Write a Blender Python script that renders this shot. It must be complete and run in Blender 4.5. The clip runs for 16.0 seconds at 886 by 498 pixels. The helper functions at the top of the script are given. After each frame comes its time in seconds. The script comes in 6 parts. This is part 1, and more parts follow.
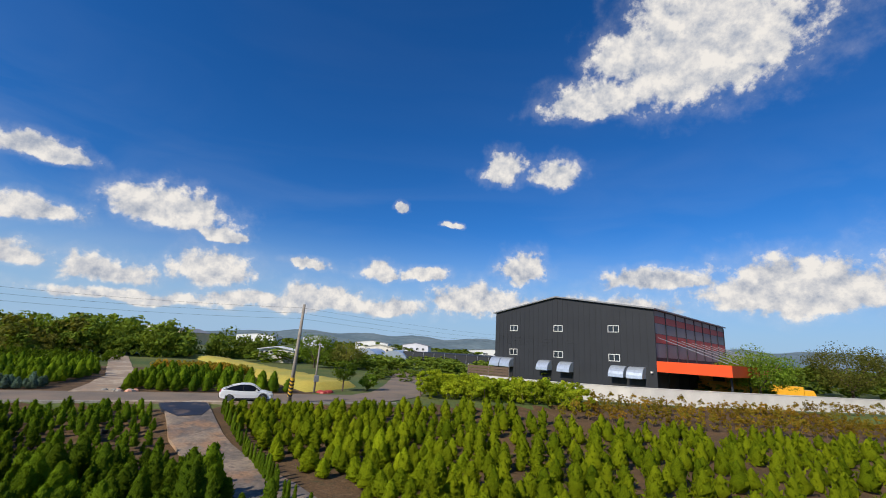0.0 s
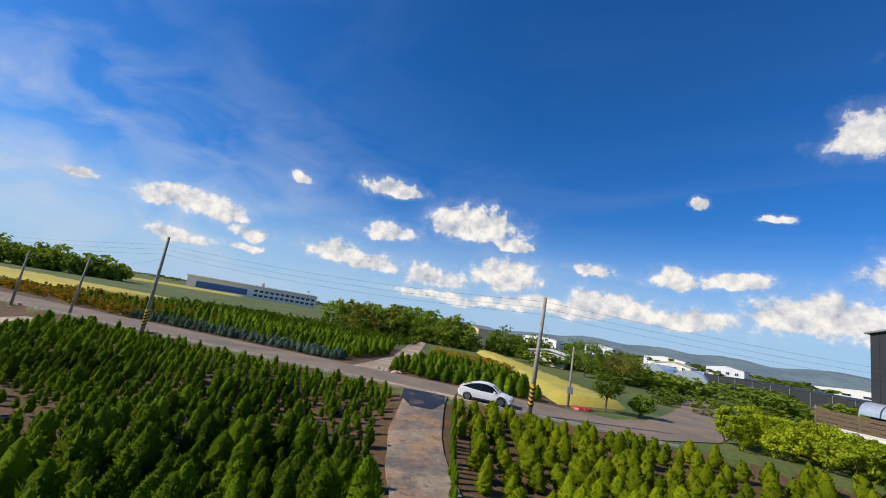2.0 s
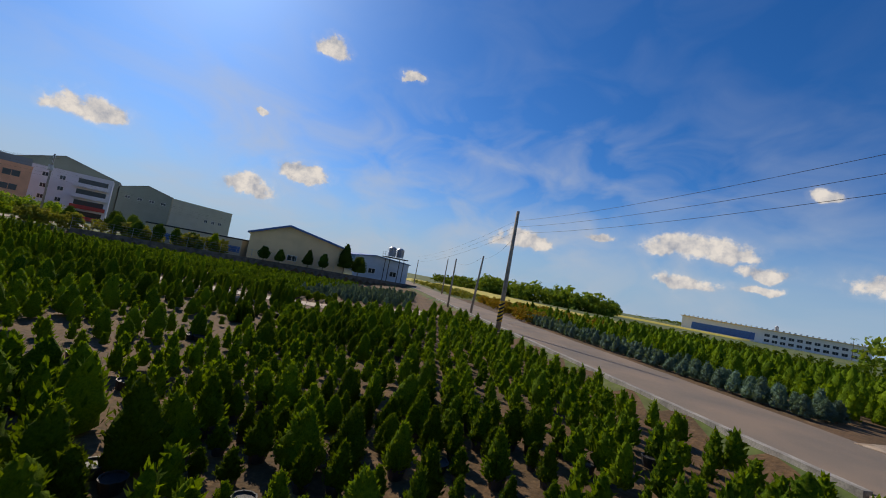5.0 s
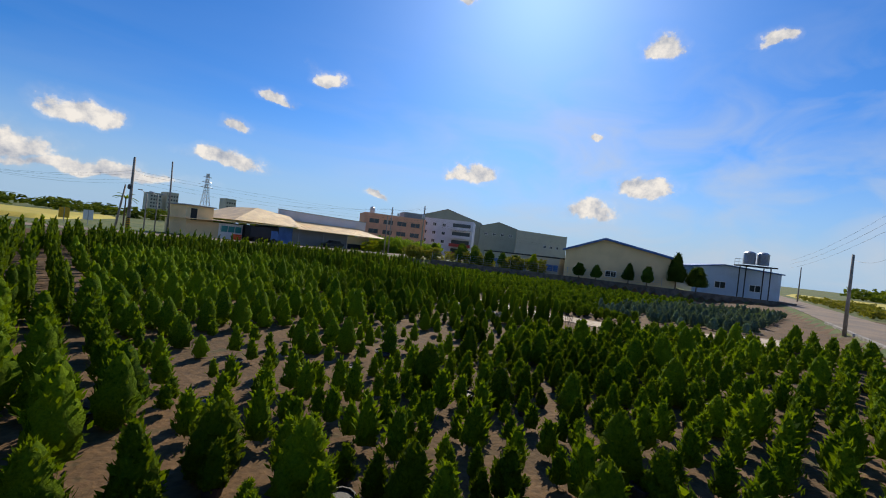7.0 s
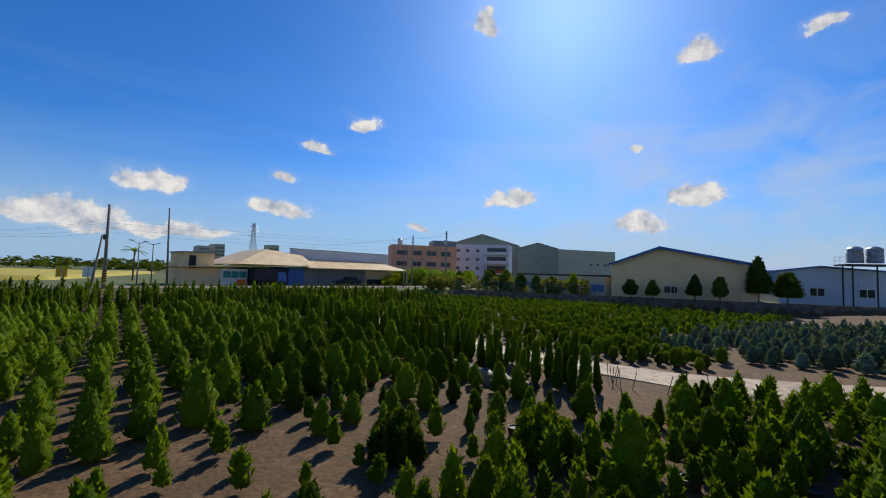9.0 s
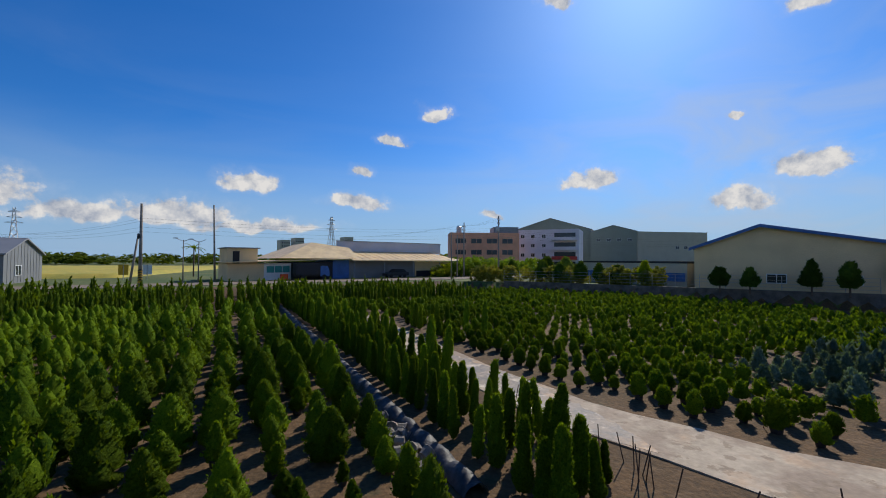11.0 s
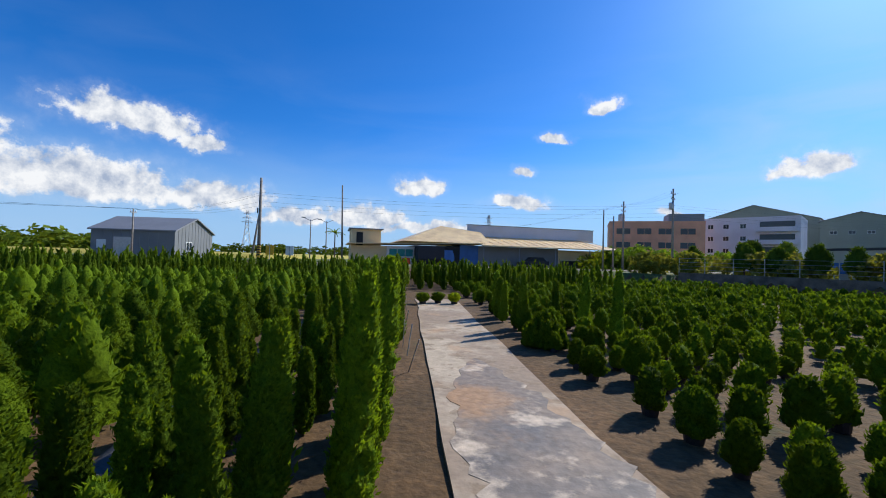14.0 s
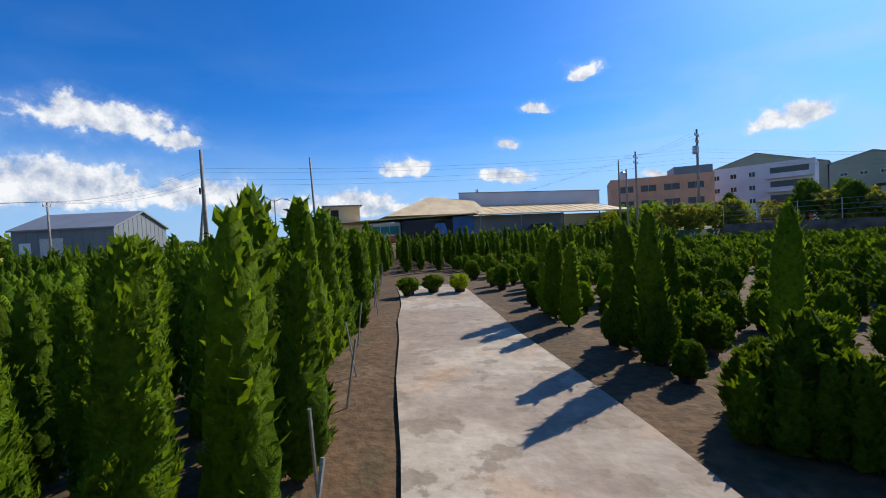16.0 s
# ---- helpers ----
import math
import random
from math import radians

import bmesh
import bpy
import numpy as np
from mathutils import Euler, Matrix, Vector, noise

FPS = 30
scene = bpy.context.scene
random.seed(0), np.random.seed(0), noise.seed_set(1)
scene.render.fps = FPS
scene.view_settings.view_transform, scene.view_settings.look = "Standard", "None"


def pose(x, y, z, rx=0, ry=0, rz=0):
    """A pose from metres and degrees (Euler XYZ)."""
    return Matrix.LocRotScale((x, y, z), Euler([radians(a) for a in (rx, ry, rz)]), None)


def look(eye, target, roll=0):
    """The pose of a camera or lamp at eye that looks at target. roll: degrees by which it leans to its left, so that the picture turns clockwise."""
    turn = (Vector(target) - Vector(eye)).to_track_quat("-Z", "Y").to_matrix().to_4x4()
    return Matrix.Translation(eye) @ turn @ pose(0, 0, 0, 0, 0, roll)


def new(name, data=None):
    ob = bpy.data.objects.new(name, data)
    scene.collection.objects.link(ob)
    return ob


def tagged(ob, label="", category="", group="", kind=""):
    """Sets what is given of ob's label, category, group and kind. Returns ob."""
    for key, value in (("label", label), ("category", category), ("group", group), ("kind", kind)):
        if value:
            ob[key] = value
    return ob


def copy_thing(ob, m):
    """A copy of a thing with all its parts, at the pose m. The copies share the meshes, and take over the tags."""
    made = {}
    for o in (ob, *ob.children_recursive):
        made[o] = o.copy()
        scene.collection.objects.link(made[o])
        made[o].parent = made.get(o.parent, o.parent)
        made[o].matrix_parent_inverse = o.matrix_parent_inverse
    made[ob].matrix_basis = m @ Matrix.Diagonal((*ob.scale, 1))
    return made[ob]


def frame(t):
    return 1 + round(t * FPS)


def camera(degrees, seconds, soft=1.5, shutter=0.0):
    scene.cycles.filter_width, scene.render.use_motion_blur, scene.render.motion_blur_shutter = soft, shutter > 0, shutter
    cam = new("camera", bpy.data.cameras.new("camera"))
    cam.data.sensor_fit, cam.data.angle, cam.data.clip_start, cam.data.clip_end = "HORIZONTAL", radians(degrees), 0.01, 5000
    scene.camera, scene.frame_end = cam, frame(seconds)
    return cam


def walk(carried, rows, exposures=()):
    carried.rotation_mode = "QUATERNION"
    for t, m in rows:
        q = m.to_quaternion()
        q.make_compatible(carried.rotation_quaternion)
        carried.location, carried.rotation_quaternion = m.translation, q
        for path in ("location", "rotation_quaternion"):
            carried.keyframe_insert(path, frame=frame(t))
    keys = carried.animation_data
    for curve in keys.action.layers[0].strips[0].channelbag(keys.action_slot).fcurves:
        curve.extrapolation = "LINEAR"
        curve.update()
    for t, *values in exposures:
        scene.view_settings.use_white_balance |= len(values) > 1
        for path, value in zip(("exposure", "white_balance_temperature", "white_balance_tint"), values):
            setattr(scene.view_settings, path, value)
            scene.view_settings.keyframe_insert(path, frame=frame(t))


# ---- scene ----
cam = camera(94.43, 16.0, soft=1.0)
ROWS = [
    (0.0, -3.16, 0.84, 4.99, 103.63, -3.50, -2.25),
    (0.5, -2.13, 1.97, 5.63, 102.21, -5.47, 9.96),
    (1.0, -1.74, 3.90, 5.77, 101.11, -7.07, 20.17),
    (1.5, -1.99, 6.33, 5.46, 100.61, -8.44, 28.46),
    (2.0, -2.46, 8.73, 5.01, 100.18, -9.40, 35.58),
    (2.5, -3.51, 11.36, 4.36, 99.81, -10.00, 42.26),
    (3.0, -5.17, 13.96, 3.41, 99.69, -9.73, 50.10),
    (3.5, -7.39, 17.01, 2.77, 99.54, -8.98, 58.54),
    (4.0, -9.78, 19.71, 2.49, 98.40, -8.77, 69.88),
    (4.5, -12.30, 22.10, 2.25, 97.40, -9.30, 84.35),
    (5.0, -15.00, 24.10, 2.70, 94.20, -10.55, 99.98),
    (7.5, -24.76, 24.87, 2.48, 90.72, -4.49, 150.63),
    (8.0, -27.07, 23.07, 2.38, 92.59, -2.79, 151.50),
    (10.5, -35.18, 16.28, 3.23, 93.18, 0.81, 157.49),
    (11.0, -37.13, 15.36, 3.21, 91.49, -0.32, 163.26),
    (11.5, -38.91, 14.24, 3.08, 89.92, -1.36, 169.08),
    (12.0, -40.40, 12.95, 2.88, 89.12, -1.75, 173.95),
    (12.5, -41.43, 11.56, 2.56, 89.26, -1.70, 177.57),
    (13.0, -41.91, 9.79, 2.07, 89.97, -1.69, 180.50),
    (13.5, -42.24, 7.35, 1.53, 90.63, -1.51, 183.35),
    (14.0, -42.45, 5.25, 1.10, 91.16, -1.68, 185.35),
    (14.5, -42.68, 3.55, 0.94, 91.00, -1.37, 186.52),
    (15.0, -42.66, 1.66, 0.78, 90.50, -0.17, 186.54),
    (15.5, -42.27, -0.10, 0.75, 89.31, 1.28, 186.01),
    (16.0, -41.61, -2.70, 0.52, 88.23, 3.04, 184.04),
]
EXPOSURES = [(0.0, -0.05, 6500, 10), (1.5, 0.05, 6500, 10), (3.0, 0.15, 6600, 10), (4.0, 0.2, 6700, 10), (4.5, 0.05, 6800, 10), (5.0, -0.28, 6850, 12), (7.5, 0.0, 6600, 10), (8.0, 0.0, 6500, 10), (10.5, -0.42, 6250, 10), (11.0, -0.26, 6250, 10), (12.0, -0.05, 6100, 10), (13.5, 0.1, 5950, 9), (16.0, 0.12, 5900, 9)]
walk(cam, [(t, pose(x, y, z, rx, ry, rz)) for t, x, y, z, rx, ry, rz in ROWS], EXPOSURES)

# ---- sky, clouds and sun ----
SUN_TURN, SUN_HEIGHT = 136.5, 36.0      # degrees from +y towards -x, and above the horizon
sun_to = Vector((-math.sin(radians(SUN_TURN)) * math.cos(radians(SUN_HEIGHT)),
                 math.cos(radians(SUN_TURN)) * math.cos(radians(SUN_HEIGHT)), math.sin(radians(SUN_HEIGHT))))
sun = new("sun", bpy.data.lights.new("sun", "SUN"))
sun.data.energy, sun.data.angle, sun.data.color = 5.0, radians(0.53), (1.0, 0.91, 0.76)
sun.matrix_world = look((0, 0, 200), Vector((0, 0, 200)) - sun_to)

# fair-weather clouds: turn (from +y towards -x), height above the horizon, half width, half height, in degrees
CLOUDS = [
    (-37, 35, 11, 8), (-27, 37, 5, 3), (-22, 32, 6.5, 2.6), (-10, 24.2, 3.0, 2.6), (-17.3, 23.6, 3.2, 2.2), (5, 19, .9, .7), (-2.5, 17, 1.1, .5),
    (33, 13.4, 6.2, 2.6), (27, 12, 2.5, 1.0), (44.8, 10.8, 4.0, 1.5), (45, 16.6, 4.2, 1.4), (28, 7.2, 4.5, 2.6), (37.8, 5.7, 4.0, 1.7), (47, 6.2, 4.0, 1.4), (52, 6.7, 3.6, 1.6),
    (7.3, 9.5, 3.0, 1.3), (1, 9.7, 3.4, 1.2), (16.6, 9.6, 2.4, .8), (-12.8, 10.8, 3.3, 2.4), (-29.8, 9.6, 7, 1.7), (-43, 7.8, 10, 3.6), (-24, 6, 8, 1.8),
    (14, 5, 6, 2.2), (5, 4.6, 5, 1.8), (-6.2, 6.2, 6, 2.6), (22, 4.2, 7, 1.2), (35, 3.4, 8, .9), (-14, 5, 6, 2),
    (90, 7, 4.2, 1.3), (70, 9, 3.9, 1.7), (66, 8.6, 2.4, 1.6), (70, 4.9, 2.9, 1.0), (62.5, 7, 2.2, 1.0), (58.1, 15.5, 1.7, .8), (63, 5.2, 2.0, .6), (80, 9, 1.6, .6),
    (143.2, 10.4, 2.7, 1.6), (127.3, 6.8, 2.8, 1.5), (121, 9.8, 3.2, 1.3), (121, 25.8, 2.1, 1.3), (110, 25.4, 1.6, .7), (127.4, 16.4, 1.2, .5),
    (147.5, 32.0, 1.9, 1.7), (164.3, 19.5, 2.0, 1.1), (170.5, 16.0, 1.9, .9), (174.7, 11.8, 1.6, .8), (188.6, 9.4, 3.2, 1.4), (175, 7.5, 3.8, 1.2), (196.8, 5, 6, 1.6), (156.5, 6.1, 1.2, .5),
    (222.5, 14.0, 6.6, 2.0), (216.5, 12.4, 2.6, 1.0), (227, 6.6, 9, 3.0), (214.4, 6.2, 6, 1.9), (205, 4.6, 5, 1.3), (188, 4, 8, 1.0), (240, 9, 7, 3.4),
    (-62, 10, 10, 5), (-85, 14, 10, 5), (-105, 9, 8, 4),
]


def make_world():
    w = bpy.data.worlds.new("sky")
    scene.world = w
    w.use_nodes = True
    nt = w.node_tree
    nt.nodes.clear()
    N, L = nt.nodes.new, nt.links.new

    def math_node(op, a, b=None, c=None, clamp=False):
        n = N("ShaderNodeMath")
        n.operation, n.use_clamp = op, clamp
        for i, v in enumerate((a, b, c)):
            if v is None:
                continue
            if isinstance(v, (int, float)):
                n.inputs[i].default_value = v
            else:
                L(v, n.inputs[i])
        return n.outputs[0]

    sky = N("ShaderNodeTexSky")
    sky.sky_type, sky.sun_disc = "NISHITA", False
    sky.sun_elevation, sky.sun_rotation = radians(SUN_HEIGHT), radians(-SUN_TURN)
    sky.air_density, sky.dust_density, sky.ozone_density, sky.altitude = 1.0, 0.55, 4.0, 50
    hs = N("ShaderNodeHueSaturation")
    hs.inputs["Saturation"].default_value = 1.12
    hs.inputs["Value"].default_value = 1.0
    tint = N("ShaderNodeMix")
    tint.data_type, tint.blend_type = "RGBA", "MULTIPLY"
    tint.inputs["Factor"].default_value = 1.0
    tint.inputs["B"].default_value = (0.62, 0.88, 1.26, 1)
    L(sky.outputs[0], tint.inputs["A"])
    L(tint.outputs["Result"], hs.inputs["Color"])
    tc = N("ShaderNodeTexCoord")
    sep = N("ShaderNodeSeparateXYZ")
    L(tc.outputs["Generated"], sep.inputs[0])
    up = math_node("ARCSINE", sep.outputs[2])
    elev = math_node("MULTIPLY", up, 180 / math.pi)
    # turn measured from a place where no cloud lies, so that none is cut
    turn = math_node("MULTIPLY", math_node("ARCTAN2", math_node("MULTIPLY", sep.outputs[0], -1), sep.outputs[1]), 180 / math.pi)
    turn2 = math_node("ADD", turn, math_node("MULTIPLY", math_node("LESS_THAN", turn, -115), 360))
    comb = N("ShaderNodeCombineXYZ")
    L(turn2, comb.inputs[0])
    L(elev, comb.inputs[1])
    # ragged edges
    warp = N("ShaderNodeTexNoise")
    warp.inputs["Scale"].default_value, warp.inputs["Detail"].default_value = 16.0, 5.0
    L(tc.outputs["Generated"], warp.inputs["Vector"])
    wsub = N("ShaderNodeVectorMath")
    wsub.operation = "SUBTRACT"
    L(warp.outputs["Color"], wsub.inputs[0])
    wsub.inputs[1].default_value = (.5, .5, .5)
    wmul = N("ShaderNodeVectorMath")
    wmul.operation = "MULTIPLY"
    L(wsub.outputs[0], wmul.inputs[0])
    wmul.inputs[1].default_value = (5.5, 3.0, 0)
    wadd = N("ShaderNodeVectorMath")
    wadd.operation = "ADD"
    L(comb.outputs[0], wadd.inputs[0])
    L(wmul.outputs[0], wadd.inputs[1])
    mask = shade = None
    for a, e, sa, se in CLOUDS:
        m = N("ShaderNodeVectorMath")
        m.operation = "SUBTRACT"
        L(wadd.outputs[0], m.inputs[0])
        m.inputs[1].default_value = (a, e, 0)
        d = N("ShaderNodeVectorMath")
        d.operation = "DIVIDE"
        L(m.outputs[0], d.inputs[0])
        d.inputs[1].default_value = (sa * 1.32, se * 1.45, 1)
        # flatter below than above
        neg = N("ShaderNodeVectorMath")
        neg.operation = "MULTIPLY"
        L(d.outputs[0], neg.inputs[0])
        neg.inputs[1].default_value = (1, -1.8, 1)
        flat = N("ShaderNodeVectorMath")
        flat.operation = "MAXIMUM"
        L(d.outputs[0], flat.inputs[0])
        L(neg.outputs[0], flat.inputs[1])
        ln = N("ShaderNodeVectorMath")
        ln.operation = "LENGTH"
        L(flat.outputs[0], ln.inputs[0])
        k = math_node("SUBTRACT", 1.0, ln.outputs["Value"])
        mask = k if mask is None else math_node("SMOOTH_MAX", mask, k, 0.12)
    fine = N("ShaderNodeTexNoise")
    fine.inputs["Scale"].default_value, fine.inputs["Detail"].default_value, fine.inputs["Roughness"].default_value = 26.0, 8.0, 0.62
    L(tc.outputs["Generated"], fine.inputs["Vector"])
    puff = N("ShaderNodeTexNoise")
    puff.inputs["Scale"].default_value, puff.inputs["Detail"].default_value, puff.inputs["Roughness"].default_value = 75.0, 7.0, 0.6
    L(tc.outputs["Generated"], puff.inputs["Vector"])
    grain = math_node("ADD", math_node("MULTIPLY", math_node("SUBTRACT", fine.outputs[0], 0.5), 1.1), math_node("MULTIPLY", math_node("SUBTRACT", puff.outputs[0], 0.5), 0.42))
    dens = math_node("ADD", mask, grain)
    veil = N("ShaderNodeMapRange")
    veil.interpolation_type = "SMOOTHSTEP"
    veil.inputs["From Min"].default_value, veil.inputs["From Max"].default_value, veil.inputs["To Max"].default_value = -0.30, 0.35, 0.16
    L(math_node("ADD", mask, math_node("MULTIPLY", math_node("SUBTRACT", fine.outputs[0], 0.5), 0.9)), veil.inputs["Value"])
    cover = N("ShaderNodeMapRange")
    cover.interpolation_type = "SMOOTHSTEP"
    cover.inputs["From Min"].default_value, cover.inputs["From Max"].default_value = 0.08, 0.44
    L(dens, cover.inputs["Value"])
    # a second look at the same noise, a little towards the light, gives the clouds their body
    off = N("ShaderNodeVectorMath")
    off.operation = "ADD"
    L(tc.outputs["Generated"], off.inputs[0])
    off.inputs[1].default_value = (sun_to.x * .012, sun_to.y * .012, .022)
    fine2 = N("ShaderNodeTexNoise")
    fine2.inputs["Scale"].default_value, fine2.inputs["Detail"].default_value, fine2.inputs["Roughness"].default_value = 26.0, 8.0, 0.62
    L(off.outputs[0], fine2.inputs["Vector"])
    body = math_node("ADD", 0.62, math_node("MULTIPLY", math_node("SUBTRACT", fine.outputs[0], fine2.outputs[0]), 2.5), clamp=True)
    ramp = N("ShaderNodeMix")
    ramp.data_type = "RGBA"
    ramp.inputs["A"].default_value, ramp.inputs["B"].default_value = (3.7, 4.2, 5.2, 1), (9.0, 8.6, 8.1, 1)
    L(body, ramp.inputs["Factor"])
    # thin high haze streaks
    st = N("ShaderNodeMapping")
    st.inputs["Scale"].default_value, st.inputs["Rotation"].default_value = (0.8, 4.0, 7.0), (0.15, 0.3, 0.9)
    L(tc.outputs["Generated"], st.inputs["Vector"])
    cir = N("ShaderNodeTexNoise")
    cir.inputs["Scale"].default_value, cir.inputs["Detail"].default_value, cir.inputs["Distortion"].default_value = 1.6, 6.0, 0.6
    L(st.outputs[0], cir.inputs["Vector"])
    cf = N("ShaderNodeMapRange")
    cf.inputs["From Min"].default_value, cf.inputs["From Max"].default_value, cf.inputs["To Max"].default_value = 0.40, 0.75, 0.75
    L(cir.outputs[0], cf.inputs["Value"])
    hz = N("ShaderNodeMapRange")
    hz.interpolation_type = "SMOOTHSTEP"
    hz.inputs["From Min"].default_value, hz.inputs["From Max"].default_value = -1.0, 17.0
    hz.inputs["To Min"].default_value, hz.inputs["To Max"].default_value = 0.92, 0.0
    L(elev, hz.inputs["Value"])
    low = N("ShaderNodeMix")
    low.data_type = "RGBA"
    L(hz.outputs[0], low.inputs["Factor"])
    L(hs.outputs[0], low.inputs["A"])
    low.inputs["B"].default_value = (3.6, 5.4, 7.6, 1)
    mix0 = N("ShaderNodeMix")
    mix0.data_type = "RGBA"
    # the streaks lie low, on the sunny side
    lowdown = N("ShaderNodeMapRange")
    lowdown.interpolation_type = "SMOOTHSTEP"
    lowdown.inputs["From Min"].default_value, lowdown.inputs["From Max"].default_value, lowdown.inputs["To Min"].default_value, lowdown.inputs["To Max"].default_value = 10.0, 30.0, 1.0, 0.12
    L(elev, lowdown.inputs["Value"])
    sunny = N("ShaderNodeMapRange")
    sunny.interpolation_type = "SMOOTHSTEP"
    sunny.inputs["From Min"].default_value, sunny.inputs["From Max"].default_value, sunny.inputs["To Min"].default_value, sunny.inputs["To Max"].default_value = 15.0, 70.0, 1.0, 0.15
    L(math_node("ABSOLUTE", math_node("SUBTRACT", turn2, 105.0)), sunny.inputs["Value"])
    L(math_node("MULTIPLY", cf.outputs[0], math_node("MULTIPLY", lowdown.outputs[0], sunny.outputs[0])), mix0.inputs["Factor"])
    L(low.outputs["Result"], mix0.inputs["A"])
    mix0.inputs["B"].default_value = (5.5, 6.2, 7.2, 1)
    mix = N("ShaderNodeMix")
    mix.data_type = "RGBA"
    L(math_node("MAXIMUM", cover.outputs[0], veil.outputs[0]), mix.inputs["Factor"])
    L(mix0.outputs["Result"], mix.inputs["A"])
    L(ramp.outputs["Result"], mix.inputs["B"])
    bg = N("ShaderNodeBackground")
    bg.inputs["Strength"].default_value = 0.1
    L(mix.outputs["Result"], bg.inputs["Color"])
    out = N("ShaderNodeOutputWorld")
    L(bg.outputs[0], out.inputs[0])


make_world()


# ---- materials ----
def mat(name, col, rough=0.8, metal=0.0, vary=0.25, scale=3.0, fine=40.0, bump=0.2, per_object=0.0, per_island=0.0, second=None, spec=0.4, stains=()):
    """A painted, weathered or earthen surface: base colour with two scales of variation and relief."""
    m = bpy.data.materials.new(name)
    m.use_nodes = True
    nt = m.node_tree
    N, L = nt.nodes.new, nt.links.new
    b = nt.nodes["Principled BSDF"]
    b.inputs["Roughness"].default_value, b.inputs["Metallic"].default_value = rough, metal
    b.inputs["Specular IOR Level"].default_value = spec
    tc = N("ShaderNodeTexCoord")
    n1, n2 = N("ShaderNodeTexNoise"), N("ShaderNodeTexNoise")
    n1.inputs["Scale"].default_value, n1.inputs["Detail"].default_value = scale, 5
    n2.inputs["Scale"].default_value, n2.inputs["Detail"].default_value = fine, 4
    L(tc.outputs["Object"], n1.inputs["Vector"])
    L(tc.outputs["Object"], n2.inputs["Vector"])
    mx = N("ShaderNodeMix")
    mx.data_type = "RGBA"
    sec = second or tuple(c * (1 - vary) for c in col)
    mx.inputs["A"].default_value, mx.inputs["B"].default_value = (*col, 1), (*sec, 1)
    r = N("ShaderNodeMapRange")
    r.inputs["From Min"].default_value, r.inputs["From Max"].default_value = 0.38, 0.64
    L(n1.outputs[0], r.inputs["Value"])
    L(r.outputs[0], mx.inputs["Factor"])
    colour = mx.outputs["Result"]
    for k, (stain, size, lo, hi, most) in enumerate(stains):
        sh, mp = N("ShaderNodeTexNoise"), N("ShaderNodeMapping")
        mp.inputs["Location"].default_value = (17.3 * k + 5, 9.1 * k, 3.7)
        L(tc.outputs["Object"], mp.inputs["Vector"])
        sh.inputs["Scale"].default_value, sh.inputs["Detail"].default_value, sh.inputs["Roughness"].default_value = size, 6, 0.6
        L(mp.outputs[0], sh.inputs["Vector"])
        sr, sm = N("ShaderNodeMapRange"), N("ShaderNodeMix")
        sr.inputs["From Min"].default_value, sr.inputs["From Max"].default_value, sr.inputs["To Max"].default_value = lo, hi, most
        L(sh.outputs[0], sr.inputs["Value"])
        sm.data_type = "RGBA"
        L(sr.outputs[0], sm.inputs["Factor"])
        L(colour, sm.inputs["A"])
        sm.inputs["B"].default_value = (*stain, 1)
        colour = sm.outputs["Result"]
    hs = N("ShaderNodeHueSaturation")
    L(colour, hs.inputs["Color"])
    val = N("ShaderNodeMapRange")
    val.inputs["From Min"].default_value, val.inputs["From Max"].default_value = 0.3, 0.7
    val.inputs["To Min"].default_value, val.inputs["To Max"].default_value = 1 - vary * .6, 1 + vary * .6
    L(n2.outputs[0], val.inputs["Value"])
    last = val.outputs[0]
    for amount, node, sock in ((per_object, "ShaderNodeObjectInfo", "Random"), (per_island, "ShaderNodeNewGeometry", "Random Per Island")):
        if amount:
            inf = N(node)
            mr = N("ShaderNodeMapRange")
            mr.inputs["To Min"].default_value, mr.inputs["To Max"].default_value = 1 - amount, 1 + amount
            L(inf.outputs[sock], mr.inputs["Value"])
            mu = N("ShaderNodeMath")
            mu.operation = "MULTIPLY"
            L(last, mu.inputs[0])
            L(mr.outputs[0], mu.inputs[1])
            last = mu.outputs[0]
    L(last, hs.inputs["Value"])
    L(hs.outputs[0], b.inputs["Base Color"])
    if bump:
        bp = N("ShaderNodeBump")
        bp.inputs["Strength"].default_value, bp.inputs["Distance"].default_value = bump, 0.03
        L(n2.outputs[0], bp.inputs["Height"])
        L(bp.outputs[0], b.inputs["Normal"])
    return m


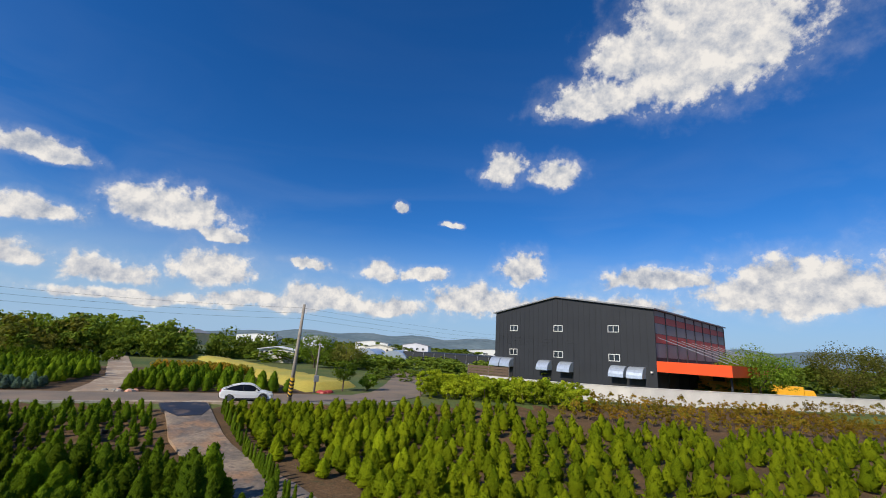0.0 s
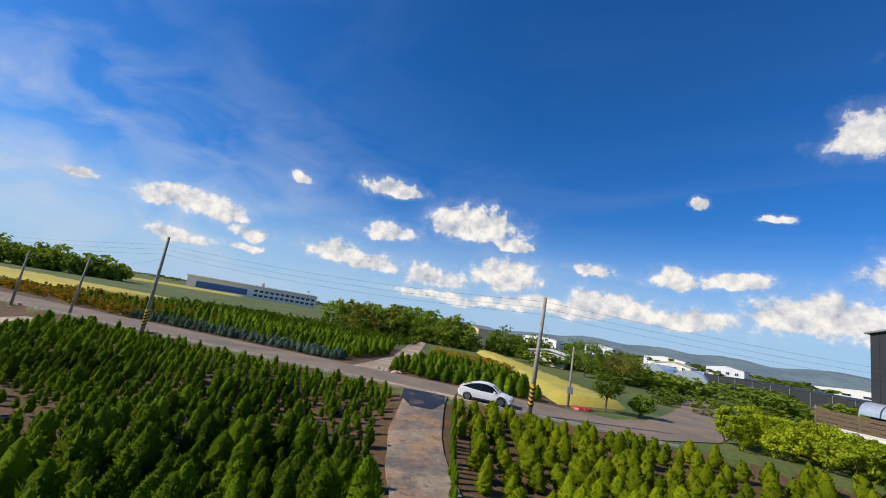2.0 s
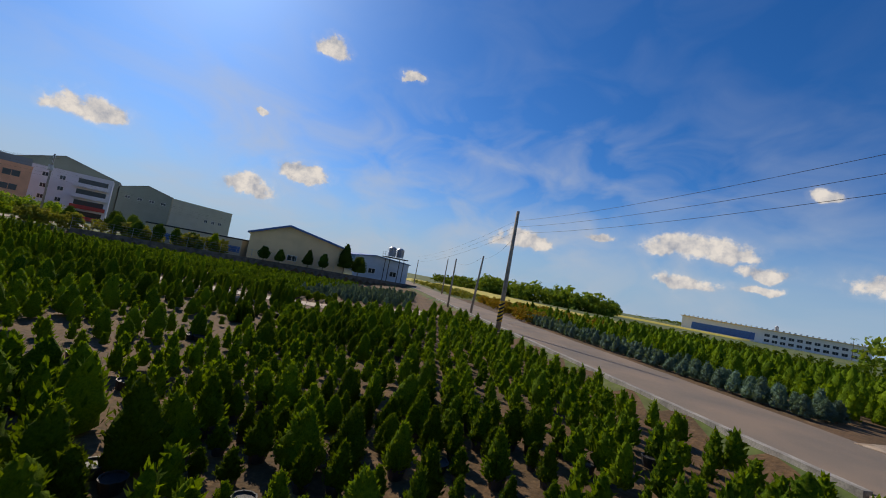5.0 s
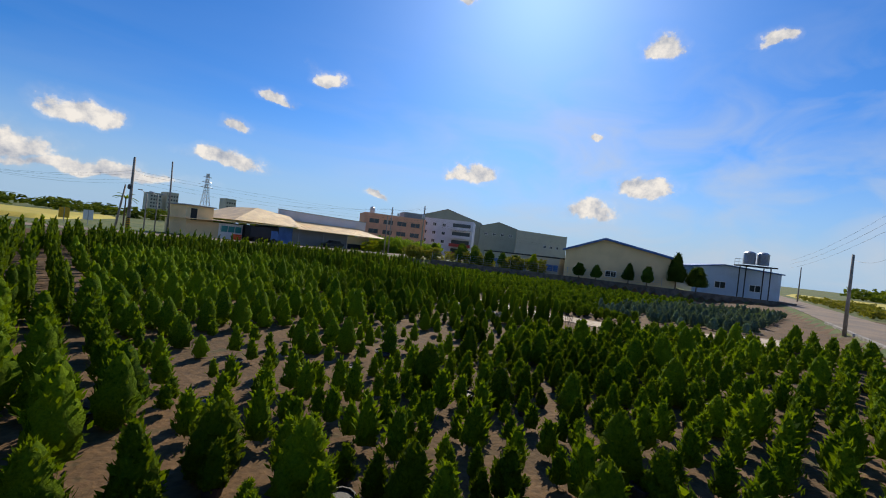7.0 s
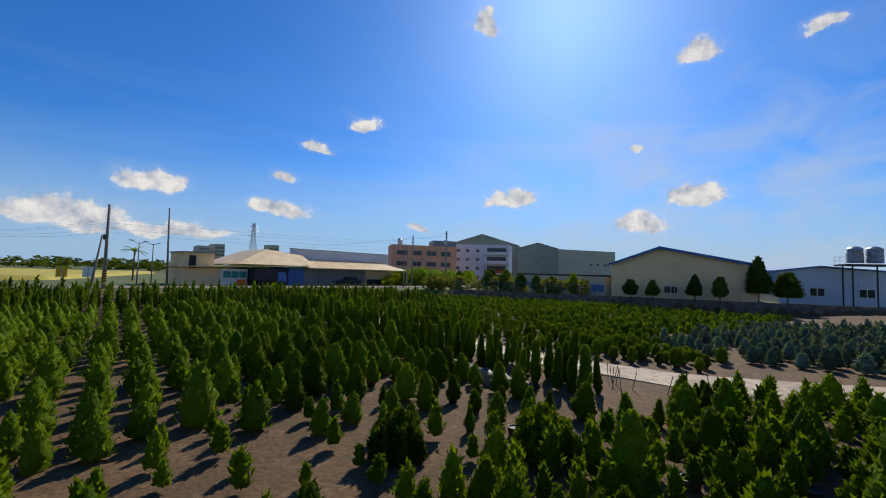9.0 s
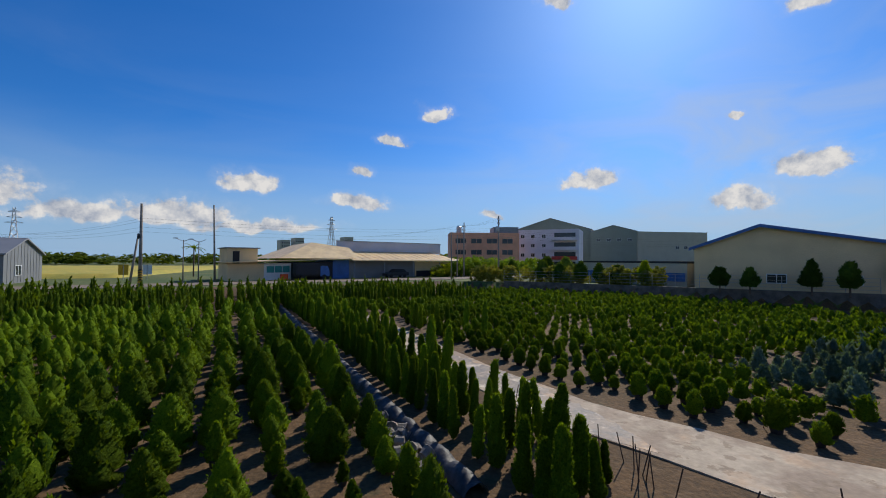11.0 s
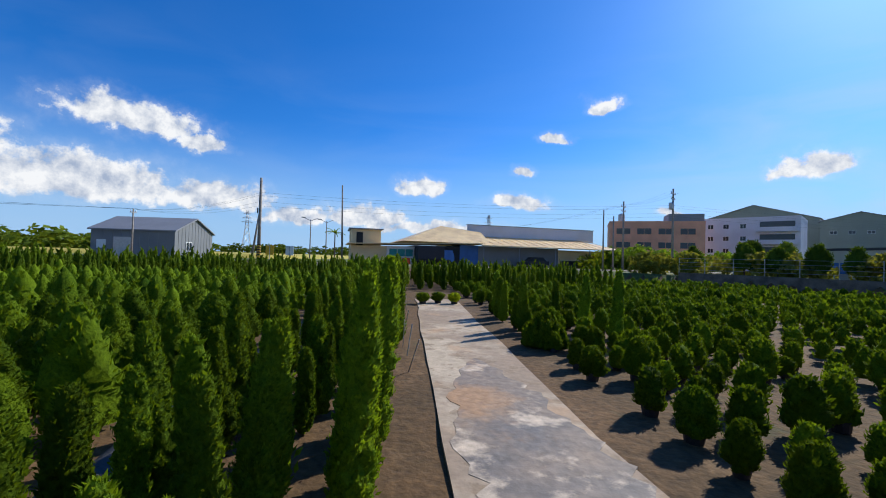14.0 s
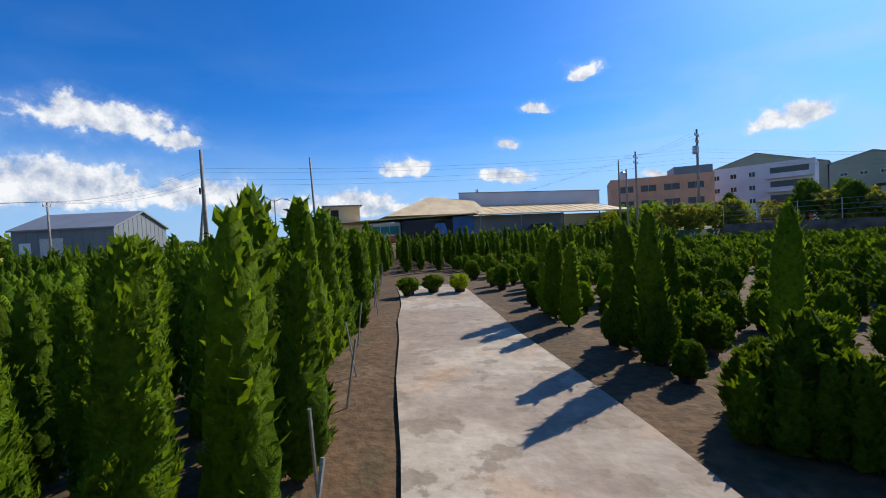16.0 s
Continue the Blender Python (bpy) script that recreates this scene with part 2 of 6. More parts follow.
def leaf_mat(name, col, col2, glow=0.35, vary=0.35):
    """Foliage: hue drifts from plant to plant and from spray to spray, and light comes through."""
    m = bpy.data.materials.new(name)
    m.use_nodes = True
    nt = m.node_tree
    N, L = nt.nodes.new, nt.links.new
    nt.nodes.clear()
    oi, geo = N("ShaderNodeObjectInfo"), N("ShaderNodeNewGeometry")
    tc, n1 = N("ShaderNodeTexCoord"), N("ShaderNodeTexNoise")
    n1.inputs["Scale"].default_value = 0.35
    L(geo.outputs["Position"], n1.inputs["Vector"])
    mx = N("ShaderNodeMix")
    mx.data_type = "RGBA"
    mx.inputs["A"].default_value, mx.inputs["B"].default_value = (*col, 1), (*col2, 1)
    add = N("ShaderNodeMath")
    add.operation, add.use_clamp = "MULTIPLY_ADD", True
    L(geo.outputs["Random Per Island"], add.inputs[0])
    add.inputs[1].default_value = 0.55
    nm = N("ShaderNodeMapRange")
    nm.inputs["From Min"].default_value, nm.inputs["From Max"].default_value = 0.35, 0.65
    nm.inputs["To Min"].default_value, nm.inputs["To Max"].default_value = 0.0, 0.45
    L(n1.outputs[0], nm.inputs["Value"])
    # needles: fine mottling and relief
    n2 = N("ShaderNodeTexNoise")
    n2.inputs["Scale"].default_value, n2.inputs["Detail"].default_value, n2.inputs["Roughness"].default_value = 22.0, 5.0, 0.7
    L(geo.outputs["Position"], n2.inputs["Vector"])
    mot = N("ShaderNodeMath")
    mot.operation = "MULTIPLY_ADD"
    L(n2.outputs[0], mot.inputs[0])
    mot.inputs[1].default_value = 2.2
    mot.inputs[2].default_value = -1.05
    both = N("ShaderNodeMath")
    both.operation = "ADD"
    L(mot.outputs[0], both.inputs[0])
    L(nm.outputs[0], both.inputs[1])
    L(both.outputs[0], add.inputs[2])
    L(add.outputs[0], mx.inputs["Factor"])
    hs = N("ShaderNodeHueSaturation")
    mr = N("ShaderNodeMapRange")
    mr.inputs["To Min"].default_value, mr.inputs["To Max"].default_value = 1 - vary, 1 + vary
    L(oi.outputs["Random"], mr.inputs["Value"])
    L(mr.outputs[0], hs.inputs["Value"])
    L(mx.outputs["Result"], hs.inputs["Color"])
    pb = N("ShaderNodeBsdfPrincipled")
    pb.inputs["Roughness"].default_value, pb.inputs["Specular IOR Level"].default_value = 0.8, 0.05
    L(hs.outputs[0], pb.inputs["Base Color"])
    bp = N("ShaderNodeBump")
    bp.inputs["Strength"].default_value, bp.inputs["Distance"].default_value = 1.0, 0.08
    L(n2.outputs[0], bp.inputs["Height"])
    L(bp.outputs[0], pb.inputs["Normal"])
    tr = N("ShaderNodeBsdfTranslucent")
    tint = N("ShaderNodeMix")
    tint.data_type, tint.blend_type = "RGBA", "MULTIPLY"
    tint.inputs["Factor"].default_value = 1
    tint.inputs["B"].default_value = (1.9, 1.7, 0.5, 1)
    L(hs.outputs[0], tint.inputs["A"])
    L(tint.outputs["Result"], tr.inputs["Color"])
    ms = N("ShaderNodeMixShader")
    ms.inputs[0].default_value = glow
    L(pb.outputs[0], ms.inputs[1])
    L(tr.outputs[0], ms.inputs[2])
    out = N("ShaderNodeOutputMaterial")
    L(ms.outputs[0], out.inputs[0])
    return m


SOIL = mat("dry_soil", (0.120, 0.066, 0.026), 0.95, vary=0.55, scale=0.45, fine=9, bump=1.0, second=(0.080, 0.047, 0.018), stains=(((0.17, 0.105, 0.052), 1.7, 0.55, 0.68, .7), ((0.05, 0.055, 0.02), 0.8, 0.60, 0.70, .7)))
GRASS = mat("rough_grass", (0.055, 0.092, 0.016), 0.95, vary=0.5, scale=0.08, fine=2.5, bump=0.8, second=(0.12, 0.13, 0.03))
RICE = mat("ripe_rice", (0.46, 0.36, 0.06), 0.9, vary=0.3, scale=0.3, fine=7, bump=0.9, second=(0.36, 0.33, 0.06))
ASPHALT = mat("asphalt", (0.24, 0.178, 0.125), 0.9, vary=0.28, scale=0.3, fine=40, bump=0.3, second=(0.165, 0.135, 0.105))
CONCRETE = mat("pale_concrete", (0.50, 0.405, 0.295), 0.85, vary=0.22, scale=1.1, fine=7, bump=0.5, second=(0.41, 0.33, 0.235), stains=(((0.27, 0.195, 0.135), 0.4, 0.42, 0.55, .8), ((0.25, 0.185, 0.12), 2.1, 0.565, 0.60, .75), ((0.50, 0.31, 0.17), 0.8, 0.54, 0.68, .5)))
MUD = mat("muddy_concrete", (0.27, 0.205, 0.15), 0.7, vary=0.35, scale=0.9, fine=8, bump=0.5, second=(0.165, 0.145, 0.130), stains=(((0.62, 0.50, 0.37), 1.3, 0.53, 0.62, .8), ((0.40, 0.23, 0.11), 0.45, 0.52, 0.62, .8), ((0.13, 0.125, 0.125), 0.6, 0.55, 0.66, .6)))
STAINED = mat("stained_dark_concrete", (0.15, 0.135, 0.115), 0.9, vary=0.45, scale=1.2, fine=20, bump=0.4, second=(0.075, 0.07, 0.06))
KERB = mat("old_concrete", (0.36, 0.33, 0.28), 0.9, vary=0.4, scale=2, fine=25, bump=0.4)
SLAB = mat("stained_slab", (0.34, 0.255, 0.175), 0.85, vary=0.35, scale=0.9, fine=6, bump=0.5, second=(0.20, 0.16, 0.12), stains=(((0.10, 0.09, 0.085), 0.32, 0.45, 0.56, .8), ((0.36, 0.20, 0.10), 0.5, 0.52, 0.66, .7), ((0.11, 0.09, 0.075), 1.8, 0.57, 0.66, .7)))
DARKPATCH = mat("dark_patch", (0.022, 0.025, 0.036), 0.55, vary=0.3, scale=0.8, fine=12, bump=0.15, stains=(((0.2, 0.14, 0.09), 0.7, 0.58, 0.7, .6),))
PLASTIC = mat("black_mulch_film", (0.022, 0.024, 0.030), 0.6, vary=0.5, scale=2.0, fine=8, bump=0.7, second=(0.055, 0.055, 0.062))
POT = mat("black_nursery_pot", (0.035, 0.034, 0.034), 0.6, vary=0.4, scale=6, per_object=0.4)
BARK = mat("bark", (0.16, 0.11, 0.075), 0.95, vary=0.4, scale=8, fine=60, bump=0.8)
WHITEWALL = mat("white_rendered_wall", (0.74, 0.70, 0.63), 0.85, vary=0.14, scale=0.5, fine=12, bump=0.15)
POLE = mat("weathered_concrete_pole", (0.33, 0.29, 0.24), 0.85, vary=0.3, scale=3, fine=30, bump=0.3)
YELLOW = mat("yellow_paint", (0.75, 0.42, 0.02), 0.6, vary=0.2, scale=5)
BLACK = mat("black_paint", (0.02, 0.02, 0.02), 0.6, vary=0.2, scale=5)
DARKSTEEL = mat("dark_grey_cladding", (0.029, 0.032, 0.038), 0.6, vary=0.1, scale=0.4, fine=30, bump=0.05, spec=0.3)
MIDSTEEL = mat("grey_cladding", (0.20, 0.21, 0.22), 0.5, vary=0.12, scale=0.4, fine=30, bump=0.05)
REDSTEEL = mat("red_cladding", (0.42, 0.045, 0.035), 0.5, vary=0.15, scale=0.6)
ORANGE = mat("orange_red_canopy", (0.80, 0.085, 0.012), 0.5, vary=0.08, scale=0.6)
ALU = mat("silver_awning", (0.62, 0.68, 0.74), 0.35, 0.6, vary=0.15, scale=3)
WHITE = mat("white_frame", (0.78, 0.78, 0.76), 0.5, vary=0.08, scale=4)
GLASS = mat("window_glass", (0.03, 0.04, 0.05), 0.10, vary=0.3, scale=0.6, bump=0.0, spec=0.45)
TINTED = mat("tinted_car_glass", (0.008, 0.009, 0.011), 0.12, vary=0.2, scale=2, bump=0.0, spec=0.25)
CREAM = mat("cream_render", (0.80, 0.61, 0.34), 0.85, vary=0.12, scale=0.4, fine=10, bump=0.1)
BLUEGREY = mat("pale_blue_cladding", (0.50, 0.60, 0.70), 0.6, vary=0.1, scale=0.5, fine=30, bump=0.05)
TIN = mat("tan_tin_roof", (0.85, 0.63, 0.32), 0.5, 0.0, vary=0.3, scale=0.6, fine=14, bump=0.1, second=(0.70, 0.50, 0.26))
BLUESTEEL = mat("blue_steel", (0.055, 0.16, 0.42), 0.5, vary=0.2, scale=1)
TEAL = mat("teal_board", (0.04, 0.30, 0.28), 0.5, vary=0.15, scale=1)
BRICK = mat("orange_tile_facade", (0.82, 0.40, 0.25), 0.8, vary=0.15, scale=0.4)
PALEHOUSE = mat("pale_lilac_render", (0.68, 0.68, 0.74), 0.8, vary=0.12, scale=0.3)
SAGE = mat("sage_cladding", (0.27, 0.30, 0.24), 0.6, vary=0.1, scale=0.3)
BEIGEFAR = mat("beige_cladding", (0.50, 0.47, 0.36), 0.6, vary=0.1, scale=0.3)
GALV = mat("galvanised_steel", (0.45, 0.46, 0.47), 0.4, 0.7, vary=0.2, scale=4)
CARWHITE = mat("white_car_paint", (0.80, 0.80, 0.80), 0.18, vary=0.02, scale=2, bump=0.0, spec=0.6)
TYRE = mat("tyre_rubber", (0.02, 0.02, 0.02), 0.8, vary=0.2, scale=10)
RIM = mat("alloy_rim", (0.55, 0.55, 0.57), 0.3, 0.9, vary=0.1, scale=10)
TAIL = mat("red_lamp", (0.45, 0.01, 0.01), 0.2, vary=0.1, scale=10, bump=0.0)
LAMP = mat("clear_lamp", (0.65, 0.66, 0.68), 0.12, vary=0.1, scale=10, bump=0.0)
# the ridge's blue-grey has the distance haze mixed into its colour
HILL = mat("haze_tinted_hill", (0.10, 0.15, 0.17), 1.0, vary=0.3, scale=0.004, fine=0.03, bump=0.0, second=(0.145, 0.195, 0.21))
ROOFGREY = mat("grey_roof", (0.24, 0.25, 0.27), 0.6, vary=0.12, scale=0.4)
TRUCKYEL = mat("yellow_truck_paint", (0.80, 0.40, 0.02), 0.4, vary=0.1, scale=2)
WIRE = mat("black_cable", (0.02, 0.02, 0.022), 0.6, vary=0.1, scale=4, bump=0.0)

THUJA = leaf_mat("thuja_green", (0.026, 0.064, 0.004), (0.150, 0.225, 0.009), 0.26)
GOLD = leaf_mat("thuja_gold", (0.085, 0.145, 0.004), (0.31, 0.37, 0.010), 0.28)
CYPRESS = leaf_mat("cypress_green", (0.034, 0.078, 0.006), (0.165, 0.250, 0.013), 0.32)
BLUE = leaf_mat("juniper_blue", (0.085, 0.150, 0.110), (0.15, 0.22, 0.17), 0.2)
BROADLEAF = leaf_mat("broad_leaf", (0.075, 0.140, 0.014), (0.165, 0.235, 0.026))
HEDGE = leaf_mat("hedge_leaf", (0.16, 0.24, 0.012), (0.36, 0.40, 0.022), 0.3)
RUST = leaf_mat("bronze_leaf", (0.14, 0.18, 0.018), (0.36, 0.19, 0.026), 0.30)
OLIVE = leaf_mat("olive_leaf", (0.10, 0.13, 0.025), (0.21, 0.20, 0.04), 0.3)
WOOD = leaf_mat("far_wood", (0.075, 0.13, 0.017), (0.17, 0.22, 0.028), 0.25)


# ---- mesh helpers ----
class Shape:
    """Gathers vertices and faces of one mesh; boxes, tubes and lathes can be added at a pose."""

    def __init__(self):
        self.v, self.f = [], []

    def add(self, verts, faces, m=None):
        k = len(self.v)
        self.v += [tuple(m @ Vector(p)) if m else tuple(p) for p in verts]
        self.f += [tuple(i + k for i in f) for f in faces]
        return self

    def box(self, x0, y0, z0, x1, y1, z1, m=None):
        vs = [(x, y, z) for z in (z0, z1) for x, y in ((x0, y0), (x1, y0), (x1, y1), (x0, y1))]
        fs = [(3, 2, 1, 0), (4, 5, 6, 7), (0, 1, 5, 4), (1, 2, 6, 5), (2, 3, 7, 6), (3, 0, 4, 7)]
        return self.add(vs, fs, m)

    def tube(self, a, b, r0, r1=None, n=8, caps=True):
        a, b = Vector(a), Vector(b)
        r1 = r0 if r1 is None else r1
        q = (b - a).to_track_quat("Z", "Y")
        vs = []
        for p, r in ((a, r0), (b, r1)):
            vs += [p + q @ Vector((r * math.cos(2 * math.pi * i / n), r * math.sin(2 * math.pi * i / n), 0)) for i in range(n)]
        fs = [(i, (i + 1) % n, n + (i + 1) % n, n + i) for i in range(n)]
        if caps:
            fs += [tuple(range(n))[::-1], tuple(range(n, 2 * n))]
        return self.add(vs, fs)

    def lathe(self, rings, n=10, m=None, caps=True):
        vs = [(r * math.cos(2 * math.pi * i / n), r * math.sin(2 * math.pi * i / n), z) for r, z in rings for i in range(n)]
        fs = [(k * n + i, k * n + (i + 1) % n, (k + 1) * n + (i + 1) % n, (k + 1) * n + i) for k in range(len(rings) - 1) for i in range(n)]
        if caps:
            fs += [tuple(range(n))[::-1], tuple(range((len(rings) - 1) * n, len(rings) * n))]
        return self.add(vs, fs, m)

    def prism(self, outline, y0, y1, m=None):
        """An outline in x and z, drawn out along y."""
        n = len(outline)
        vs = [(x, y0, z) for x, z in outline] + [(x, y1, z) for x, z in outline]
        fs = [tuple(range(n)), tuple(range(n, 2 * n))[::-1]] + [(i, n + i, n + (i + 1) % n, (i + 1) % n) for i in range(n)]
        return self.add(vs, fs, m)

    def mesh(self, name, material, smooth=False):
        me = bpy.data.meshes.new(name)
        me.from_pydata(self.v, [], self.f)
        me.materials.append(material)
        bm = bmesh.new()
        bm.from_mesh(me)
        bmesh.ops.recalc_face_normals(bm, faces=bm.faces)
        bm.to_mesh(me)
        bm.free()
        if smooth:
            for p in me.polygons:
                p.use_smooth = True
        return me


def part(name, shape, material, parent, label="", smooth=False):
    ob = new(name, shape.mesh(name, material, smooth) if isinstance(shape, Shape) else shape)
    ob.parent = parent
    if label:
        ob["label"] = label
    return ob


def thing(name, m, label, category, group="", kind=""):
    ob = new(name)
    ob.matrix_world = m
    return tagged(ob, label, category, group, kind)


def array_mesh(name, verts, quads, material):
    """A mesh straight from arrays of vertices and four-cornered faces."""
    me = bpy.data.meshes.new(name)
    verts, quads = np.asarray(verts, np.float32), np.asarray(quads, np.int32)
    me.vertices.add(len(verts))
    me.vertices.foreach_set("co", verts.ravel())
    me.loops.add(quads.size)
    me.loops.foreach_set("vertex_index", quads.ravel())
    me.polygons.add(len(quads))
    me.polygons.foreach_set("loop_start", np.arange(0, quads.size, 4, dtype=np.int32))
    me.polygons.foreach_set("loop_total", np.full(len(quads), 4, np.int32))
    me.materials.append(material)
    me.update(calc_edges=True)
    return me


# ---- plan: the road's line, the beds' rows, the lie of the land ----
ROAD0, ROAD_D, ROAD_N = np.array((-12.7, 36.1)), np.array((0.928, 0.372)), np.array((-0.372, 0.928))
BED0, BED_A, BED_B = np.array((-42.0, 0.0)), np.array((0.19, -0.98)), np.array((0.98, 0.19))


def on_road(s, n):
    return ROAD0 + s * ROAD_D + n * ROAD_N


def on_bed(a, b):
    return BED0 + a * BED_A + b * BED_B


def smooth01(v):
    v = np.clip(v, 0, 1)
    return v * v * (3 - 2 * v)


def height(x, y):
    x, y = np.asarray(x, float), np.asarray(y, float)
    n = (x - ROAD0[0]) * ROAD_N[0] + (y - ROAD0[1]) * ROAD_N[1]
    south = (x + 18.3) * 0.27 - (y + 37.3) * 0.963
    west = (x + 67.6) * -0.764 + (y + 31) * -0.645
    east = (x - 13.4) * 0.03 + (y - 53.5)
    from_road = np.where(n > 0.4, 0.0, 0.4 * smooth01((0.4 - n) / 0.8) + 0.8 * smooth01((0.0 - n) / 13))
    depth = np.minimum(from_road, 1.2 * smooth01((-0.5 - south) / 7))
    # the first driveway lies on a ramp of its own
    aside = np.abs(0.81 * x + 0.59 * y - 2.9)
    ramp = np.where(n > 0.4, 0.0, 1.18 * smooth01((0.6 - n) / 14) + 0.02)
    depth = depth + (ramp - depth) * np.where(n > 0.4, 0.0, smooth01((3.2 - aside) / 1.4))
    depth = np.where(west > 0, 0.0, depth)
    depth = np.where(east > 0, 0.0, depth)
    return -0.06 - depth


def z_at(x, y):
    return float(height(x, y))


# ---- the ground, one sheet to the horizon ----
def make_ground():
    def axis(lo, hi):
        inner = np.arange(lo, hi + 0.01, 1.0)
        far = np.array([4, 10, 20, 40, 80, 160, 320, 640, 1300, 2400, 4200.0])
        return np.concatenate([lo - far[::-1], inner, hi + far])
    xs, ys = axis(-125, 75), axis(-75, 130)
    X, Y = np.meshgrid(xs, ys)
    Z = height(X, Y)
    rng = np.random.default_rng(5)
    Z = Z + np.where(Z < -0.2, rng.normal(0, 0.012, Z.shape), 0)
    nx, ny = len(xs), len(ys)
    verts = np.stack([X, Y, Z], -1).reshape(-1, 3)
    i = (np.arange(ny - 1)[:, None] * nx + np.arange(nx - 1)[None]).ravel()
    quads = np.stack([i, i + 1, i + nx + 1, i + nx], 1)
    me = array_mesh("ground", verts, quads, SOIL)
    me.materials.append(GRASS)
    cx, cy = verts[quads].mean(1)[:, 0], verts[quads].mean(1)[:, 1]
    n = (cx - ROAD0[0]) * ROAD_N[0] + (cy - ROAD0[1]) * ROAD_N[1]
    s = (cx - ROAD0[0]) * ROAD_D[0] + (cy - ROAD0[1]) * ROAD_D[1]
    soil = (height(cx, cy) < -0.15) | ((n > 5) & (n < 34) & (s < 2) & (s > -75))
    me.polygons.foreach_set("material_index", np.where(soil, 0, 1).astype(np.int32))
    tagged(new("ground", me), "dry brown nursery soil running out into rough green farmland", "ground", kind="structure")


make_ground()


def ribbon(name, pts, half, z, material, label, category, thick=0.25, kind="structure", edge=0.0, seed=1):
    """A strip of paving along a line of points, with sides going down into the ground."""
    rng = np.random.default_rng(seed)
    pts = [np.array(p, float) for p in pts]
    fine = []
    for a, b in zip(pts, pts[1:]):
        k = max(1, int(np.linalg.norm(b[:2] - a[:2]) / 1.5))
        fine += [a + (b - a) * i / k for i in range(k)]
    fine.append(pts[-1])
    sh, rows = Shape(), []
    for i, p in enumerate(fine):
        t = fine[min(i + 1, len(fine) - 1)][:2] - fine[max(i - 1, 0)][:2]
        t = t / np.linalg.norm(t)
        nrm = np.array((-t[1], t[0]))
        zz = z(p[0], p[1]) if callable(z) else z
        w = half(i / (len(fine) - 1)) if callable(half) else half
        row = []
        for k in np.linspace(-1, 1, 5):
            q = p[:2] + nrm * w * k * (1 + (rng.uniform(-edge, edge) if abs(k) == 1 else 0))
            row.append((q[0], q[1], zz))
        rows.append([(*row[0][:2], zz - thick)] + row + [(*row[-1][:2], zz - thick)])
    m = len(rows[0])
    vs = [v for r in rows for v in r]
    fs = [(i * m + j, i * m + j + 1, (i + 1) * m + j + 1, (i + 1) * m + j) for i in range(len(rows) - 1) for j in range(m - 1)]
    fs += [tuple(range(m)), tuple(range((len(rows) - 1) * m, len(rows) * m))[::-1]]
    sh.add(vs, fs)
    return tagged(new(name, sh.mesh(name, material)), label, category, kind=kind)


ROAD_LINE = [on_road(s, 3.5) for s in (-420, -200, -100, -60, -30, 0, 2)] + [(-8.4, 41.9), (-6.2, 46.3), (-5.6, 52), (-5.4, 66), (-8, 85), (-20, 125)]
ribbon("road", ROAD_LINE, 2.7, 0.0, ASPHALT, "narrow grey asphalt farm road with dusty edges", "road", thick=0.3, edge=0.05)
ribbon("road_kerb", [on_road(s, 0.62) for s in (-60, -40, -20, -13.2)], 0.13, 0.05, KERB, "low weathered concrete edge wall along the road", "kerb", thick=0.75)
ribbon("road_kerb", [on_road(s, 0.62) for s in (-4.6, -1, 3, 8)], 0.13, 0.05, KERB, "low weathered concrete edge wall along the road", "kerb", thick=0.75)

FAR_A, FAR_D = np.array((-18.3, -37.3)), np.array((0.963, 0.27))
FAR_N = np.array((0.27, -0.963))
ribbon("road", [FAR_A + FAR_D * s + FAR_N * 4.2 for s in (-130, -60, 0, 60, 150)], 3.3, 0.0, ASPHALT, "grey village road in front of the tin-roofed shed", "road", thick=0.3)


def above(dz):
    return lambda x, y: z_at(x, y) + dz


def drive_z(x, y):
    n = (x - ROAD0[0]) * ROAD_N[0] + (y - ROAD0[1]) * ROAD_N[1]
    return -1.18 * float(smooth01((0.6 - n) / 14)) + 0.03


# a darker bluish patch laid over the drive at the gateway
ribbon("concrete_apron", [on_road(-8.4, .3), (-19.2, 31.3), (-18.2, 29.9)], lambda u: 1.46 * math.sqrt(1.02 - .8 * u ** 4), lambda x, y: drive_z(x, y) + 0.014, DARKPATCH, "dark bluish patch of paving at the gateway", "pavement", thick=0.2)
DRIVE1 = [on_road(-8.3, 0.9), (-19.2, 31.3), (-17.6, 29.1), (-15.9, 26.7), (-13.3, 23.8), (-9.5, 20.1), (1.6, 7.4), (11.8, -6.4), (21, -19)]
ribbon("driveway", DRIVE1, 1.36, drive_z, SLAB, "cracked and stained concrete driveway between the nursery beds", "driveway", thick=0.3, edge=0.06)
ribbon("concrete_lip", [on_road(-13.0, 0.75), on_road(-4.7, 0.75)], 0.42, 0.045, CONCRETE, "pale concrete lip where the driveway meets the road", "pavement", thick=0.3)
ribbon("farm_track", [on_road(-15.4, 6.0), on_road(-17.0, 20.5), (-58, 79), (-86, 118)], 1.35, 0.02, CONCRETE, "pale dusty concrete track between the far beds", "track", thick=0.2, edge=0.08)
DRIVE2 = [on_bed(17.5, -1.25), on_bed(13.5, -1.3), on_bed(6, -1.15), on_bed(0, -1.05), on_bed(-5, -1.3), (-46.4, 8.8), (-49.2, 13.4), (-52.3, 18.2)]
ribbon("nursery_drive", DRIVE2, lambda u: 1.08 + 0.45 * float(smooth01((u - .55) / .3)), above(0.035), CONCRETE, "pale mud-stained concrete drive between rows of conifers", "driveway", thick=0.2, edge=0.07)


